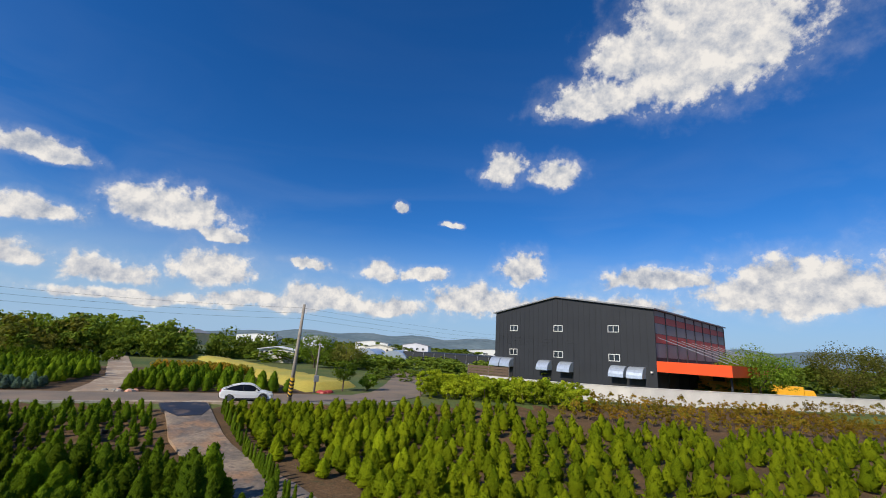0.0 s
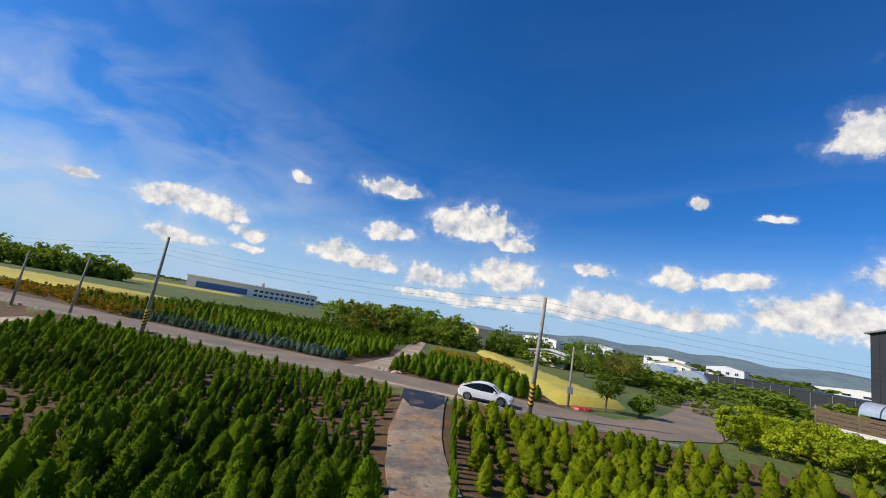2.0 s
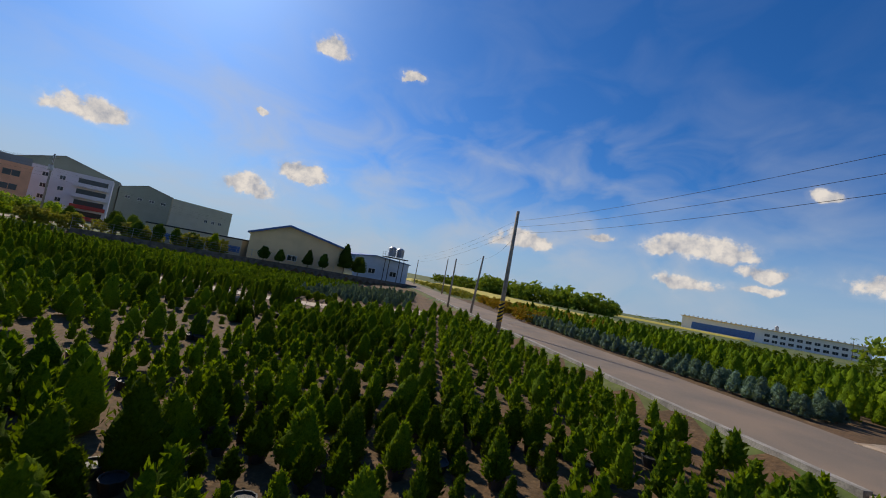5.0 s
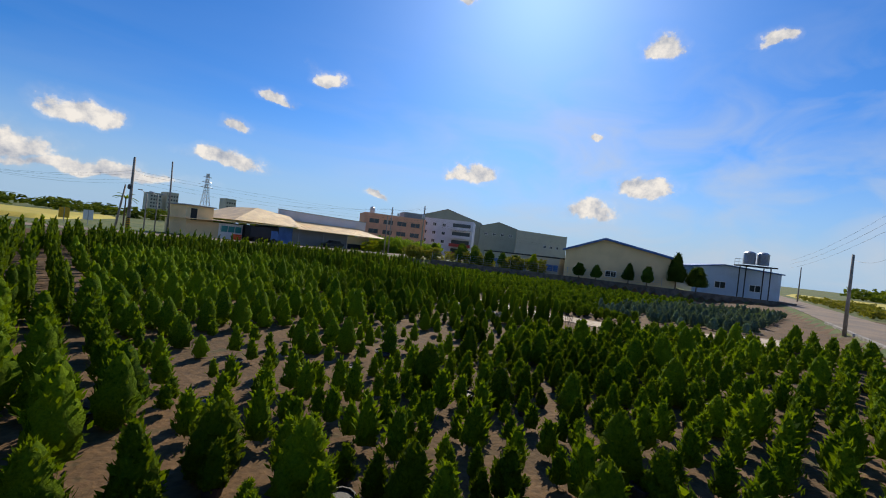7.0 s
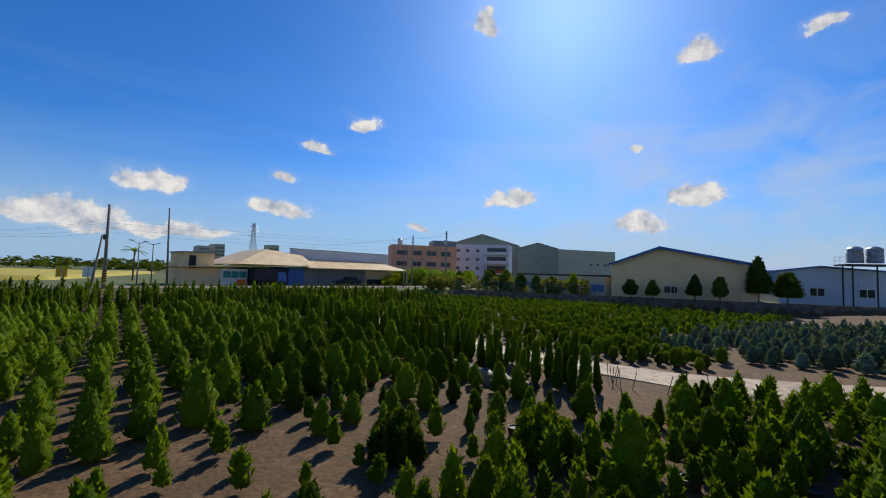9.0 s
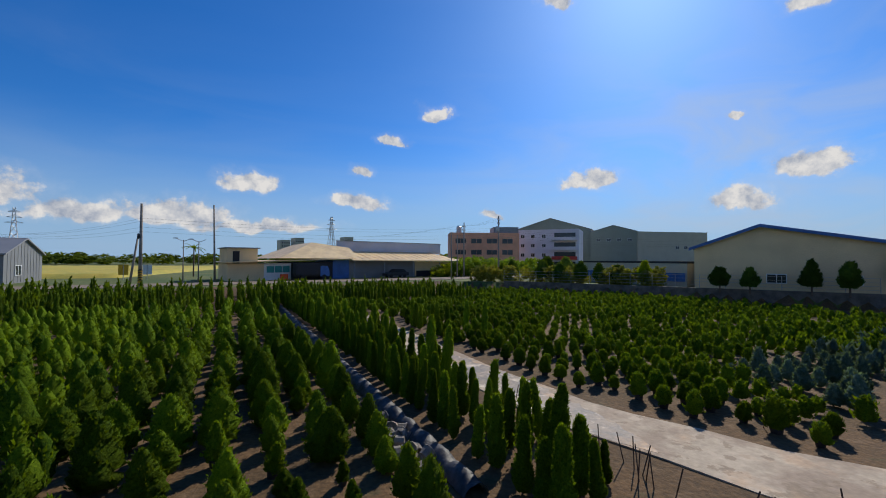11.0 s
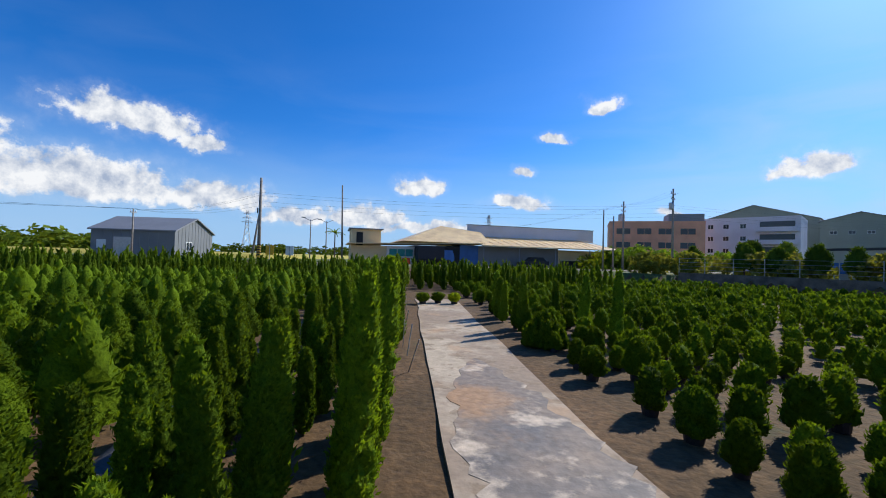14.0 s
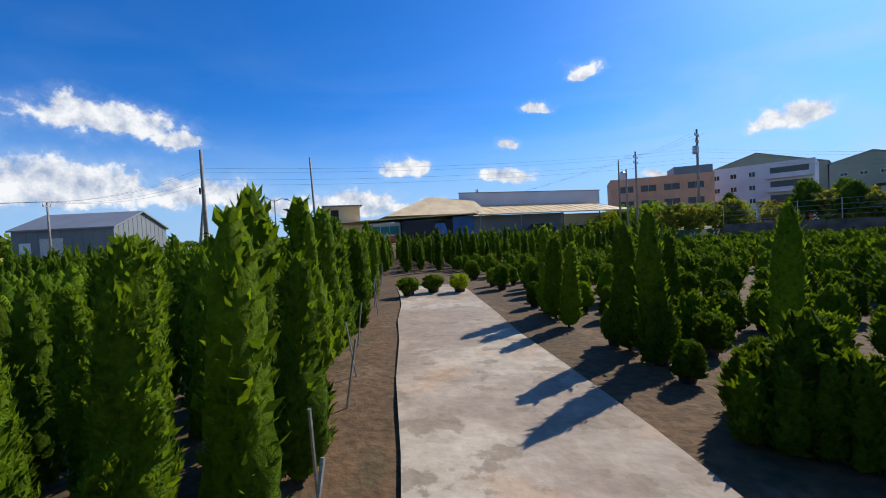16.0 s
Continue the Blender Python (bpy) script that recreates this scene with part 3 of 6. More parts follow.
ribbon("mud_strip", [on_bed(a, -1.14 + .06 * math.sin(a * .9)) for a in np.arange(-8.0, 4.4, .2)], lambda u: (.90 + .05 * math.sin(u * 41) + .04 * math.sin(u * 97 + 1)) * (1 - abs(2 * u - 1) ** 3) + .03, lambda x, y: z_at(x, y) + 0.040, MUD, "brown mud and damp worn into the concrete drive", "driveway", thick=0.05, edge=0.16, seed=4)


# ---- conifers ----
def profile(kind, h):
    if kind == "column":
        return np.minimum(1, 0.55 + h * 2.2) * np.clip(1 - h, 0, 1) ** 0.42
    if kind == "dome":
        return np.minimum(1, 0.72 + h * 1.5) * np.sqrt(np.clip(1 - h ** 2.3, 0, 1))
    if kind == "round":
        return np.sqrt(np.clip(1 - (2 * h - 1) ** 2, 0, 1)) * 1.0 + 0.02
    return np.minimum(1, 0.66 + h * 1.7) * np.clip(1 - h, 0, 1) ** 0.68 * 1.08 + 0.012


def sprays(kind, tall, wide, count, leaf, seed, base=0.06, seg=9, ring=7, lumps=34):
    """A conifer's crown: a lumpy body of upright plumes with many small sprays on it; vertices and four-cornered faces."""
    rng = np.random.default_rng(seed)
    ph = rng.uniform(0, 6.28, 4)
    # plumes: each swells the body round its own place and casts a crease between itself and the next
    lh = (np.arange(lumps) + rng.uniform(0, 1, lumps)) / lumps * 0.95
    lt = (np.arange(lumps) * 2.39996 + rng.uniform(-.6, .6, lumps)) % (2 * np.pi)
    lr = rng.uniform(0.8, 1.25, lumps)
    girth = np.maximum(profile(kind, lh) * wide / 2, 0.05)
    sigma = 1.12 * math.sqrt(max(2 * np.pi * np.mean(girth) * tall, .01) / lumps / np.pi)

    def radius(th, h):
        prof = profile(kind, h) * wide / 2
        dt = (th[..., None] - lt + np.pi) % (2 * np.pi) - np.pi
        dz = (h[..., None] - lh) * tall
        dz = np.where(dz > 0, dz * .85, dz * .62)
        d2 = ((dt * np.maximum(prof[..., None], .06)) ** 2 + dz ** 2) / (sigma * lr) ** 2
        swell = np.clip(1 - np.min(d2, axis=-1), 0, 1)
        big = 1 + 0.10 * np.sin(2 * th + ph[0] + 3 * h) + 0.08 * np.sin(3 * th - 5 * h + ph[1]) + (0.10 * np.sin(9 * h + ph[2]) if kind == "column" else 0)
        return prof * big * (0.56 + 0.62 * swell)
    hs = np.linspace(0, 0.985, ring)
    th = np.linspace(0, 2 * np.pi, seg, endpoint=False)
    H, TH = np.meshgrid(hs, th, indexing="ij")
    TH = TH + (np.arange(ring) % 2)[:, None] * np.pi / seg
    Rr = radius(TH, H) * 0.93
    core = np.stack([Rr * np.cos(TH), Rr * np.sin(TH), base + H * (tall - base) * 0.96], -1).reshape(-1, 3)
    core[:, 2] += rng.normal(0, 0.006 * tall, len(core))
    i, j = np.meshgrid(np.arange(ring - 1), np.arange(seg), indexing="ij")
    cq = np.stack([i * seg + j, i * seg + (j + 1) % seg, (i + 1) * seg + (j + 1) % seg, (i + 1) * seg + j], -1).reshape(-1, 4)
    # plumes of foliage: long kites that lie along the body, lean outwards a little and point up
    h = rng.uniform(0, 0.97, count * 3)
    h = h[rng.uniform(0, 1, count * 3) < (profile(kind, h) / 1.05 + 0.10)][:count]
    k = len(h)
    t = rng.uniform(0, 2 * np.pi, k)
    r = radius(t, h) * rng.uniform(0.88, 1.04, k)
    c = np.stack([r * np.cos(t), r * np.sin(t), base + h * (tall - base) * 0.97], 1)
    out = np.stack([np.cos(t), np.sin(t), np.zeros(k)], 1)
    ax = out * rng.uniform(0.1, 0.75, (k, 1)) + rng.normal(0, 0.24, (k, 3))
    ax[:, 2] += rng.uniform(0.45, 1.0, k)
    ax /= np.linalg.norm(ax, axis=1)[:, None]
    side = np.cross(ax, out + np.array((0, 0, .5)) + rng.normal(0, 0.38, (k, 3)))
    side /= np.linalg.norm(side, axis=1)[:, None]
    ln = leaf * rng.uniform(0.6, 1.5, (k, 1))
    wd = ln * rng.uniform(0.16, 0.30, (k, 1))
    v = np.stack([c - ax * ln * .45, c + side * wd, c + ax * ln * .7, c - side * wd], 1)
    vs = np.concatenate([core, v.reshape(-1, 3)])
    q = np.arange(k * 4).reshape(-1, 4) + len(core)
    return vs, np.concatenate([cq, q])


def pot_shape():
    return Shape().lathe([(0.150, 0.0), (0.185, 0.20), (0.198, 0.20), (0.198, 0.225), (0.172, 0.225), (0.165, 0.19)], 10)


POT_MESH = pot_shape().mesh("pot", POT)
TRUNK_MESH = Shape().lathe([(0.028, -0.02), (0.02, 0.3), (0.012, 0.6)], 6).mesh("trunk", BARK)

SPECIES = {
    # name: form, height, width, material, label, category, group
    "columnar_cypress": ("column", 2.05, 0.50, CYPRESS, "slim dark-green columnar cypress in a row on bare soil", "cypress", "columnar cypresses in rows"),
    "cone_thuja": ("cone", 1.45, 0.98, THUJA, "full pyramid-shaped green thuja standing in a nursery bed", "thuja", "pyramid thujas in rows"),
    "dome_thuja": ("dome", 0.98, 0.66, THUJA, "dense egg-shaped green thuja in a black pot", "thuja", "egg-shaped thujas in rows"),
    "young_thuja": ("cone", 0.96, 0.56, THUJA, "young pointed green thuja in a black pot", "thuja", "young thujas in rows"),
    "golden_thuja": ("cone", 1.25, 1.02, GOLD, "bushy yellow-green cone-shaped thuja on bare soil", "thuja", "golden thujas in rows"),
    "blue_juniper": ("cone", 0.95, 0.70, BLUE, "pale blue-green cone-shaped juniper beside the track", "juniper", "blue junipers in rows"),
}
CROWNS = {}
for name, (form, tall, wide, material, *_) in SPECIES.items():
    CROWNS[name] = []
    for v in range(4):
        size = tall * (0.9 + 0.08 * v)
        lumps = {"column": 74, "cone": 58, "dome": 42}[form]
        finest = sprays(form, size, wide, 3000 if form == "column" else 2000, .05, 10 * v + len(name), 0.08, 20, 26, lumps)
        near = sprays(form, size, wide, 400, .095, 10 * v + len(name), 0.08, 12, 14, lumps)
        mid = sprays(form, size, wide, 110, .15, 10 * v + len(name) + 3, 0.08, 7, 8, lumps // 2)
        far = sprays(form, size, wide, 30, .26, 10 * v + len(name) + 5, 0.08, 5, 5, 14)
        CROWNS[name].append((array_mesh("crown", *finest, material), array_mesh("crown", *near, material), mid, far))

PLANTED = {name: [] for name in SPECIES}
plant_rng = np.random.default_rng(11)


def plant(name, x, y, size=1.0):
    PLANTED[name].append((x, y, size))


def bed(name, a0, a1, b0, b1, step_a, step_b, inside=None, miss=0.06, jitter=0.12, size=(0.8, 1.2), frame_of=on_bed):
    for b in np.arange(b0, b1, step_b):
        for a in np.arange(a0, a1, step_a):
            if plant_rng.uniform() < miss:
                continue
            x, y = frame_of(a + plant_rng.normal(0, jitter), b + plant_rng.normal(0, jitter * .8))
            if inside is None or inside(x, y):
                plant(name if isinstance(name, str) else name[plant_rng.integers(len(name))], x, y, plant_rng.uniform(*size))


def road_n(x, y):
    return (x - ROAD0[0]) * ROAD_N[0] + (y - ROAD0[1]) * ROAD_N[1]


def road_s(x, y):
    return (x - ROAD0[0]) * ROAD_D[0] + (y - ROAD0[1]) * ROAD_D[1]


def seg_gap(x, y, line):
    best = 1e9
    p = np.array((x, y))
    for a, b in zip(line, line[1:]):
        a, b = np.array(a[:2], float), np.array(b[:2], float)
        u = np.clip(((p - a) @ (b - a)) / ((b - a) @ (b - a)), 0, 1)
        best = min(best, np.linalg.norm(p - a - u * (b - a)))
    return best


def west_gap(x, y):
    return -((x + 67.6) * -0.764 + (y + 31) * -0.645)


def south_gap(x, y):
    return -((x + 18.3) * 0.27 - (y + 37.3) * 0.963)


def free_a(x, y):
    return road_n(x, y) < -1.0 and seg_gap(x, y, DRIVE1) > 2.05 and seg_gap(x, y, DRIVE2) > 2.05 and west_gap(x, y) > 1.2 and south_gap(x, y) > 1.5 and side1(x, y) < 0


def side1(x, y):
    """Which side of the first driveway: below nought to its west."""
    a, b = np.array((-15.6, 26.2)), np.array((-0.6, 5.8))
    d = b - a
    return -(d[0] * (y - a[1]) - d[1] * (x - a[0])) * -1


# columns beside the drive, and the far screen of columns
bed("columnar_cypress", -8.5, -2.0, 0.85, 0.9, 0.75, 1, miss=0.1, size=(0.5, 0.85))
bed("columnar_cypress", -1.6, 5.0, 1.0, 1.05, 0.68, 1, miss=0.06, size=(0.8, 1.1))
bed("columnar_cypress", 5.0, 36, 0.8, 0.85, 0.66, 1, miss=0.06, size=(0.9, 1.2))
bed("columnar_cypress", -9.0, 3.4, 1.75, 2.7, 0.55, 0.88, miss=0.08, jitter=0.05, size=(0.6, 0.95))
bed("columnar_cypress", 4.3, 36, 1.75, 2.7, 0.6, 0.88, miss=0.08, jitter=0.06, size=(0.75, 1.1))
bed("columnar_cypress", 6.6, 13, -3.3, -3.0, 0.8, 1, miss=0.1, size=(0.7, 1.0))
bed("columnar_cypress", 5.5, 12, -5.4, -5.0, 2.2, 1, miss=0.1, size=(0.8, 1.05))
bed("columnar_cypress", 24, 37, -16, 24, 0.85, 0.9, free_a, miss=0.12, size=(0.7, 1.05))
bed("columnar_cypress", -3, 34, 23, 34, 0.8, 0.95, free_a, miss=0.1, size=(0.75, 1.15))
# pyramids east of the mulch film: smaller towards the north, with young ones between
bed(["cone_thuja"] * 4 + ["young_thuja"], -5, 24, 4.6, 22, 1.04, 1.06, free_a, miss=0.07, jitter=0.12, size=(0.65, 1.08))
bed(["cone_thuja"] + ["young_thuja"] * 2, -11, -5, 4.6, 22, 1.0, 1.05, free_a, miss=0.10, jitter=0.10, size=(0.5, 0.85))
# egg-shaped thujas west of the drive
bed("dome_thuja", -9.5, 24, -8.5, -2.75, .86, .86, free_a, miss=0.07, jitter=0.08, size=(0.5, 0.84))
bed("dome_thuja", -4.5, 24, -17, -8.5, 0.86, 0.88, free_a, miss=0.07, jitter=0.08, size=(0.55, 0.88))
bed("dome_thuja", -6, 32, -36, -17, 0.88, 0.88, free_a, miss=0.10, size=(0.6, 0.95))
bed("blue_juniper", -16, -5.5, -28, -8.8, 0.95, 1.0, free_a, miss=0.12, size=(0.7, 1.1))
# young plants to the north, up to the road
bed(["young_thuja"] * 9 + ["cone_thuja"], -34, -11.2, -4, 22, 0.66, 0.80, free_a, miss=0.07, jitter=0.09, size=(0.55, 1.05))
bed(["young_thuja", "cone_thuja"], -14.5, -2, 22.4, 33, 0.92, 0.98, free_a, miss=0.07, jitter=0.12, size=(0.85, 1.25))
bed(["young_thuja"] * 6 + ["cone_thuja"], -36, -14.8, 22.4, 33, 0.74, 0.84, free_a, miss=0.08, jitter=0.11, size=(0.5, 1.0))
bed(["young_thuja"] * 5 + ["cone_thuja"], -36, -10, 33, 62, 0.86, 0.95, free_a, miss=0.07, jitter=0.12, size=(1.1, 1.55))
bed(["young_thuja"] * 3 + ["columnar_cypress"], -10, 4, 33, 62, 0.90, 1.0, free_a, miss=0.08, jitter=0.12, size=(0.85, 1.3))


# the bed east of the first driveway
def wall_gap(x, y):
    return (x - 13.4) * 0.03 + (y - 53.5)


def free_d(x, y):
    return road_n(x, y) < -0.8 and seg_gap(x, y, DRIVE1) > 2.3 and side1(x, y) > 0 and wall_gap(x, y) < (-15.4 if x > 6 else -7.4) and not (-4 < x < 14.5 and y > 44) and seg_gap(x, y, ROAD_LINE) > 3.4


DR = np.array((-0.565, 0.825))
DP = np.array((0.825, 0.565))


def on_d(a, b):
    return np.array((-13.1, 21.9)) + a * DR + b * DP


bed("golden_thuja", -34, 22, 2.5, 17, 1.12, 1.12, free_d, miss=0.07, jitter=0.14, size=(0.72, 1.12), frame_of=on_d)
bed("golden_thuja", -34, 22, 17.4, 56, 1.7, 1.65, free_d, miss=0.1, jitter=0.22, size=(0.85, 1.3), frame_of=on_d)

# a tight low row along the first driveway
bed("columnar_cypress", -14, 10.5, 2.3, 2.35, 0.5, 1, None, miss=0.04, jitter=.06, size=(0.42, 0.55), frame_of=on_d)

# north of the road: blue row along it, green beds behind, a bed beside the track
bed("blue_juniper", -46, -19.5, 7.6, 10, 0.8, 0.9, None, miss=0.02, size=(0.85, 1.15), frame_of=on_road)
bed(["cone_thuja", "young_thuja"], -60, -19.5, 10.5, 30, 1.15, 1.25, lambda x, y: seg_gap(x, y, [on_road(-15.4, 6.0), on_road(-17.0, 20.5), (-58, 79), (-86, 118)]) > 2.2, miss=0.05, size=(0.95, 1.35), frame_of=on_road)
bed("cone_thuja", -13.4, 5, 7.6, 22, 1.15, 1.2, lambda x, y: x < -16.3 - .794 * (y - 43.5), miss=0.05, size=(0.9, 1.25), frame_of=on_road)


def bed_place(x, y):
    """Along and across the nursery drive, the inverse of on_bed."""
    o = on_bed(0, 0)
    return np.linalg.solve(np.stack([on_bed(1, 0) - o, on_bed(0, 1) - o], 1), np.array((x, y)) - o)


# the columns behind the drive's first stretch are younger and lower
for k, (x, y, s) in enumerate(PLANTED["columnar_cypress"]):
    along, across = bed_place(x, y)
    if -1.8 < along < 8.0 and across > 1.25:
        PLANTED["columnar_cypress"][k] = (x, y, min(s, 0.80 + 0.08 * math.sin(k)))
    elif 3.0 < along < 8.0 and across > 0:
        PLANTED["columnar_cypress"][k] = (x, y, min(s, 0.9))
# one stands out above its row
plant("columnar_cypress", *on_bed(6.3, 0.98), 1.18)


# how many of each kind, the nearest to the flight first: finest, single
MANY = {"columnar_cypress": (56, 210), "cone_thuja": (26, 170), "dome_thuja": (30, 180), "young_thuja": (24, 220), "golden_thuja": (2, 100), "blue_juniper": (2, 60)}


def make_conifers():
    anchors = np.array([on_bed(-6, 6), on_bed(-1, 6), on_bed(4, 5), on_bed(-9, 2), on_bed(-2, 0), on_bed(5, -1), on_bed(12, -1), on_bed(1, 2), on_bed(-3, 2.5), on_bed(4, 2.5), (-33, 17), (-24, 22), (-14, 22), (-6, 24), (-2, 14), (-8, 16), (-16, 18), (-28, 36)])
    rng = np.random.default_rng(3)
    for name, places in PLANTED.items():
        if not places:
            continue
        form, tall, wide, material, label, category, group = SPECIES[name]
        P = np.array([(x, y) for x, y, _ in places])
        S = np.array([s for *_, s in places])
        Z = height(P[:, 0], P[:, 1])
        near = np.min(np.linalg.norm(P[:, None] - anchors[None], axis=2), axis=1)
        order = np.argsort(near)
        potted = name in ("dome_thuja", "young_thuja")
        protos = []
        for v in range(8):
            ob = thing(name, pose(0, 0, 0), label, category, group)
            lift = 0.09 if potted else 0.0
            c = part("crown", CROWNS[name][v % 4][v // 4], None, ob)
            c.location.z = lift
            t = part("trunk", TRUNK_MESH, None, ob)
            if potted:
                part("pot", POT_MESH, None, ob, "black plastic pot")
            protos.append(ob)
        used = set()
        for k, i in enumerate(order[:MANY[name][1]]):
            m = pose(P[i, 0], P[i, 1], Z[i], rng.normal(0, 2.5), rng.normal(0, 2.5), rng.uniform(0, 360))
            v = int(rng.integers(4)) + (0 if k < MANY[name][0] else 4)
            if v not in used:
                used.add(v)
                ob = protos[v]
                ob.matrix_basis = m
            else:
                ob = copy_thing(protos[v], m)
            ob.scale = (S[i] * rng.uniform(.9, 1.1), S[i] * rng.uniform(.9, 1.1), S[i])
        vs, qs, base = [], [], 0
        for i in order[MANY[name][1]:]:
            v = int(rng.integers(4))
            verts, quads = CROWNS[name][v][2 if near[i] < 16 else 3]
            a = rng.uniform(0, 6.28)
            ca, sa = math.cos(a) * S[i], math.sin(a) * S[i]
            w = np.stack([verts[:, 0] * ca - verts[:, 1] * sa + P[i, 0], verts[:, 0] * sa + verts[:, 1] * ca + P[i, 1], verts[:, 2] * S[i] + Z[i] + (0.09 * S[i] if potted else 0)], 1)
            vs.append(w)
            qs.append(quads + base)
            base += len(w)
        if vs:
            ob = new("conifer_bed", array_mesh("conifer_bed", np.concatenate(vs), np.concatenate(qs), material))
            tagged(ob, label.split(" standing")[0].split(" in a ")[0] + " rows further off", "conifers", kind="stuff")


make_conifers()


# broad many-headed thujas among the others
CLUMP_MESH = []
for v in range(2):
    rng = np.random.default_rng(70 + v)
    vs, qs, base = [], [], 0
    for k in range(24):
        r, a = 0.50 * math.sqrt(k / 24), k * 2.4
        tall = 1.15 - 0.95 * r + rng.uniform(-.13, .13)
        w, q = sprays("cone" if k % 3 else "dome", tall, rng.uniform(.28, .40), 260, .085, 300 + 20 * v + k, 0.05, 9, 10, 26)
        vs.append(w + np.array((r * math.cos(a), r * math.sin(a), 0)))
        qs.append(q + base)
        base += len(w)
    CLUMP_MESH.append(array_mesh("crown", np.concatenate(vs), np.concatenate(qs), THUJA))
for k, (p, s) in enumerate(((on_bed(5.6, -3.35), 1.0), (on_bed(4.0, -5.0), .8), (on_bed(8.4, -4.6), .75), (on_bed(-11.0, 7.4), 1.15), (on_bed(-13.4, 3.8), .95), (on_bed(-9.2, 10.0), 1.0))):
    ob = thing("many_headed_thuja", pose(p[0], p[1], z_at(*p), 0, 0, k * 70), "broad green thuja grown into many rounded heads", "thuja", "many-headed thujas")
    part("crown", CLUMP_MESH[k % 2], None, ob)
    part("trunk", TRUNK_MESH, None, ob)
    ob.scale = (s, s, s)


# ---- buildings ----
def facing(p, q, z=0.0):
    """The pose of a facade from its left end p to its right end q as seen from outside; x runs along it, y goes inwards."""
    d = np.array(q, float) - np.array(p, float)
    return pose(p[0], p[1], z, 0, 0, math.degrees(math.atan2(d[1], d[0]))), float(np.hypot(*d))


def window(parent, x, z, w, h, y=-0.03, panes=2, frame_mat=None, glass=None):
    f = min(0.07, w * .08)
    frame_mat, glass = frame_mat or WHITE, glass or GLASS
    sh = Shape().box(x, y - .05, z, x + w, y + .06, z + f).box(x, y - .05, z + h - f, x + w, y + .06, z + h)
    for i in range(panes + 1):
        xx = x + (w - f) * i / panes
        sh.box(xx, y - .05, z + f, xx + f, y + .06, z + h - f)
    wf = part("window", sh, frame_mat, parent, "framed sliding window")
    for i in range(panes):
        x0 = x + (w - f) * i / panes + f
        x1 = x + (w - f) * (i + 1) / panes
        part("pane", Shape().box(x0, y - .01, z + f, x1, y + .02, z + h - f), glass, wf)


def gable_house(name, p, q, deep, eave, peak, wall_mat, roof_mat, label, category="building", peak_at=0.5, overhang=0.35, z=0.0, ribs=0, trim=None):
    m, w = facing(p, q, z)
    ob = thing(name, m, label, category)
    part("wall", Shape().prism([(0, -0.5), (w, -0.5), (w, eave), (w * peak_at, peak), (0, eave)], 0, deep), wall_mat, ob)
    o = overhang
    ends = (((-o, eave - o * (peak - eave) / (w * peak_at)), (w * peak_at, peak)), ((w * peak_at, peak), (w + o, eave - o * (peak - eave) / (w * (1 - peak_at)))))
    for a, b in ends:
        part("roof", Shape().prism([(a[0], a[1] + .02), (b[0], b[1] + .02), (b[0], b[1] + .2), (a[0], a[1] + .2)], -o, deep + o), roof_mat, ob)
        if trim:
            part("verge_trim", Shape().prism([(a[0], a[1] - .10), (b[0], b[1] - .10), (b[0], b[1] + .24), (a[0], a[1] + .24)], -o - .08, -o), trim, ob)
    if ribs:
        sh = Shape()
        for i in range(1, ribs):
            x = w * i / ribs
            top = eave + (peak - eave) * (1 - abs(x / w - peak_at) / (peak_at if x / w < peak_at else 1 - peak_at))
            sh.box(x - .025, -0.03, 0.0, x + .025, 0.02, top - .1)
        part("cladding_seams", sh, wall_mat, ob)
    return ob, w


def flat_house(name, p, q, deep, tall, wall_mat, label, category="building", z=0.0, parapet=0.5, roof_mat=None):
    m, w = facing(p, q, z)
    ob = thing(name, m, label, category)
    part("wall", Shape().box(0, 0, -0.5, w, deep, tall), wall_mat, ob)
    t = 0.25
    part("parapet", Shape().box(-.05, -.05, tall, w + .05, t, tall + parapet).box(-.05, deep - t, tall, w + .05, deep + .05, tall + parapet).box(-.05, t, tall, t, deep - t, tall + parapet).box(w - t, t, tall, w + .05, deep - t, tall + parapet), roof_mat or wall_mat, ob)
    return ob, w


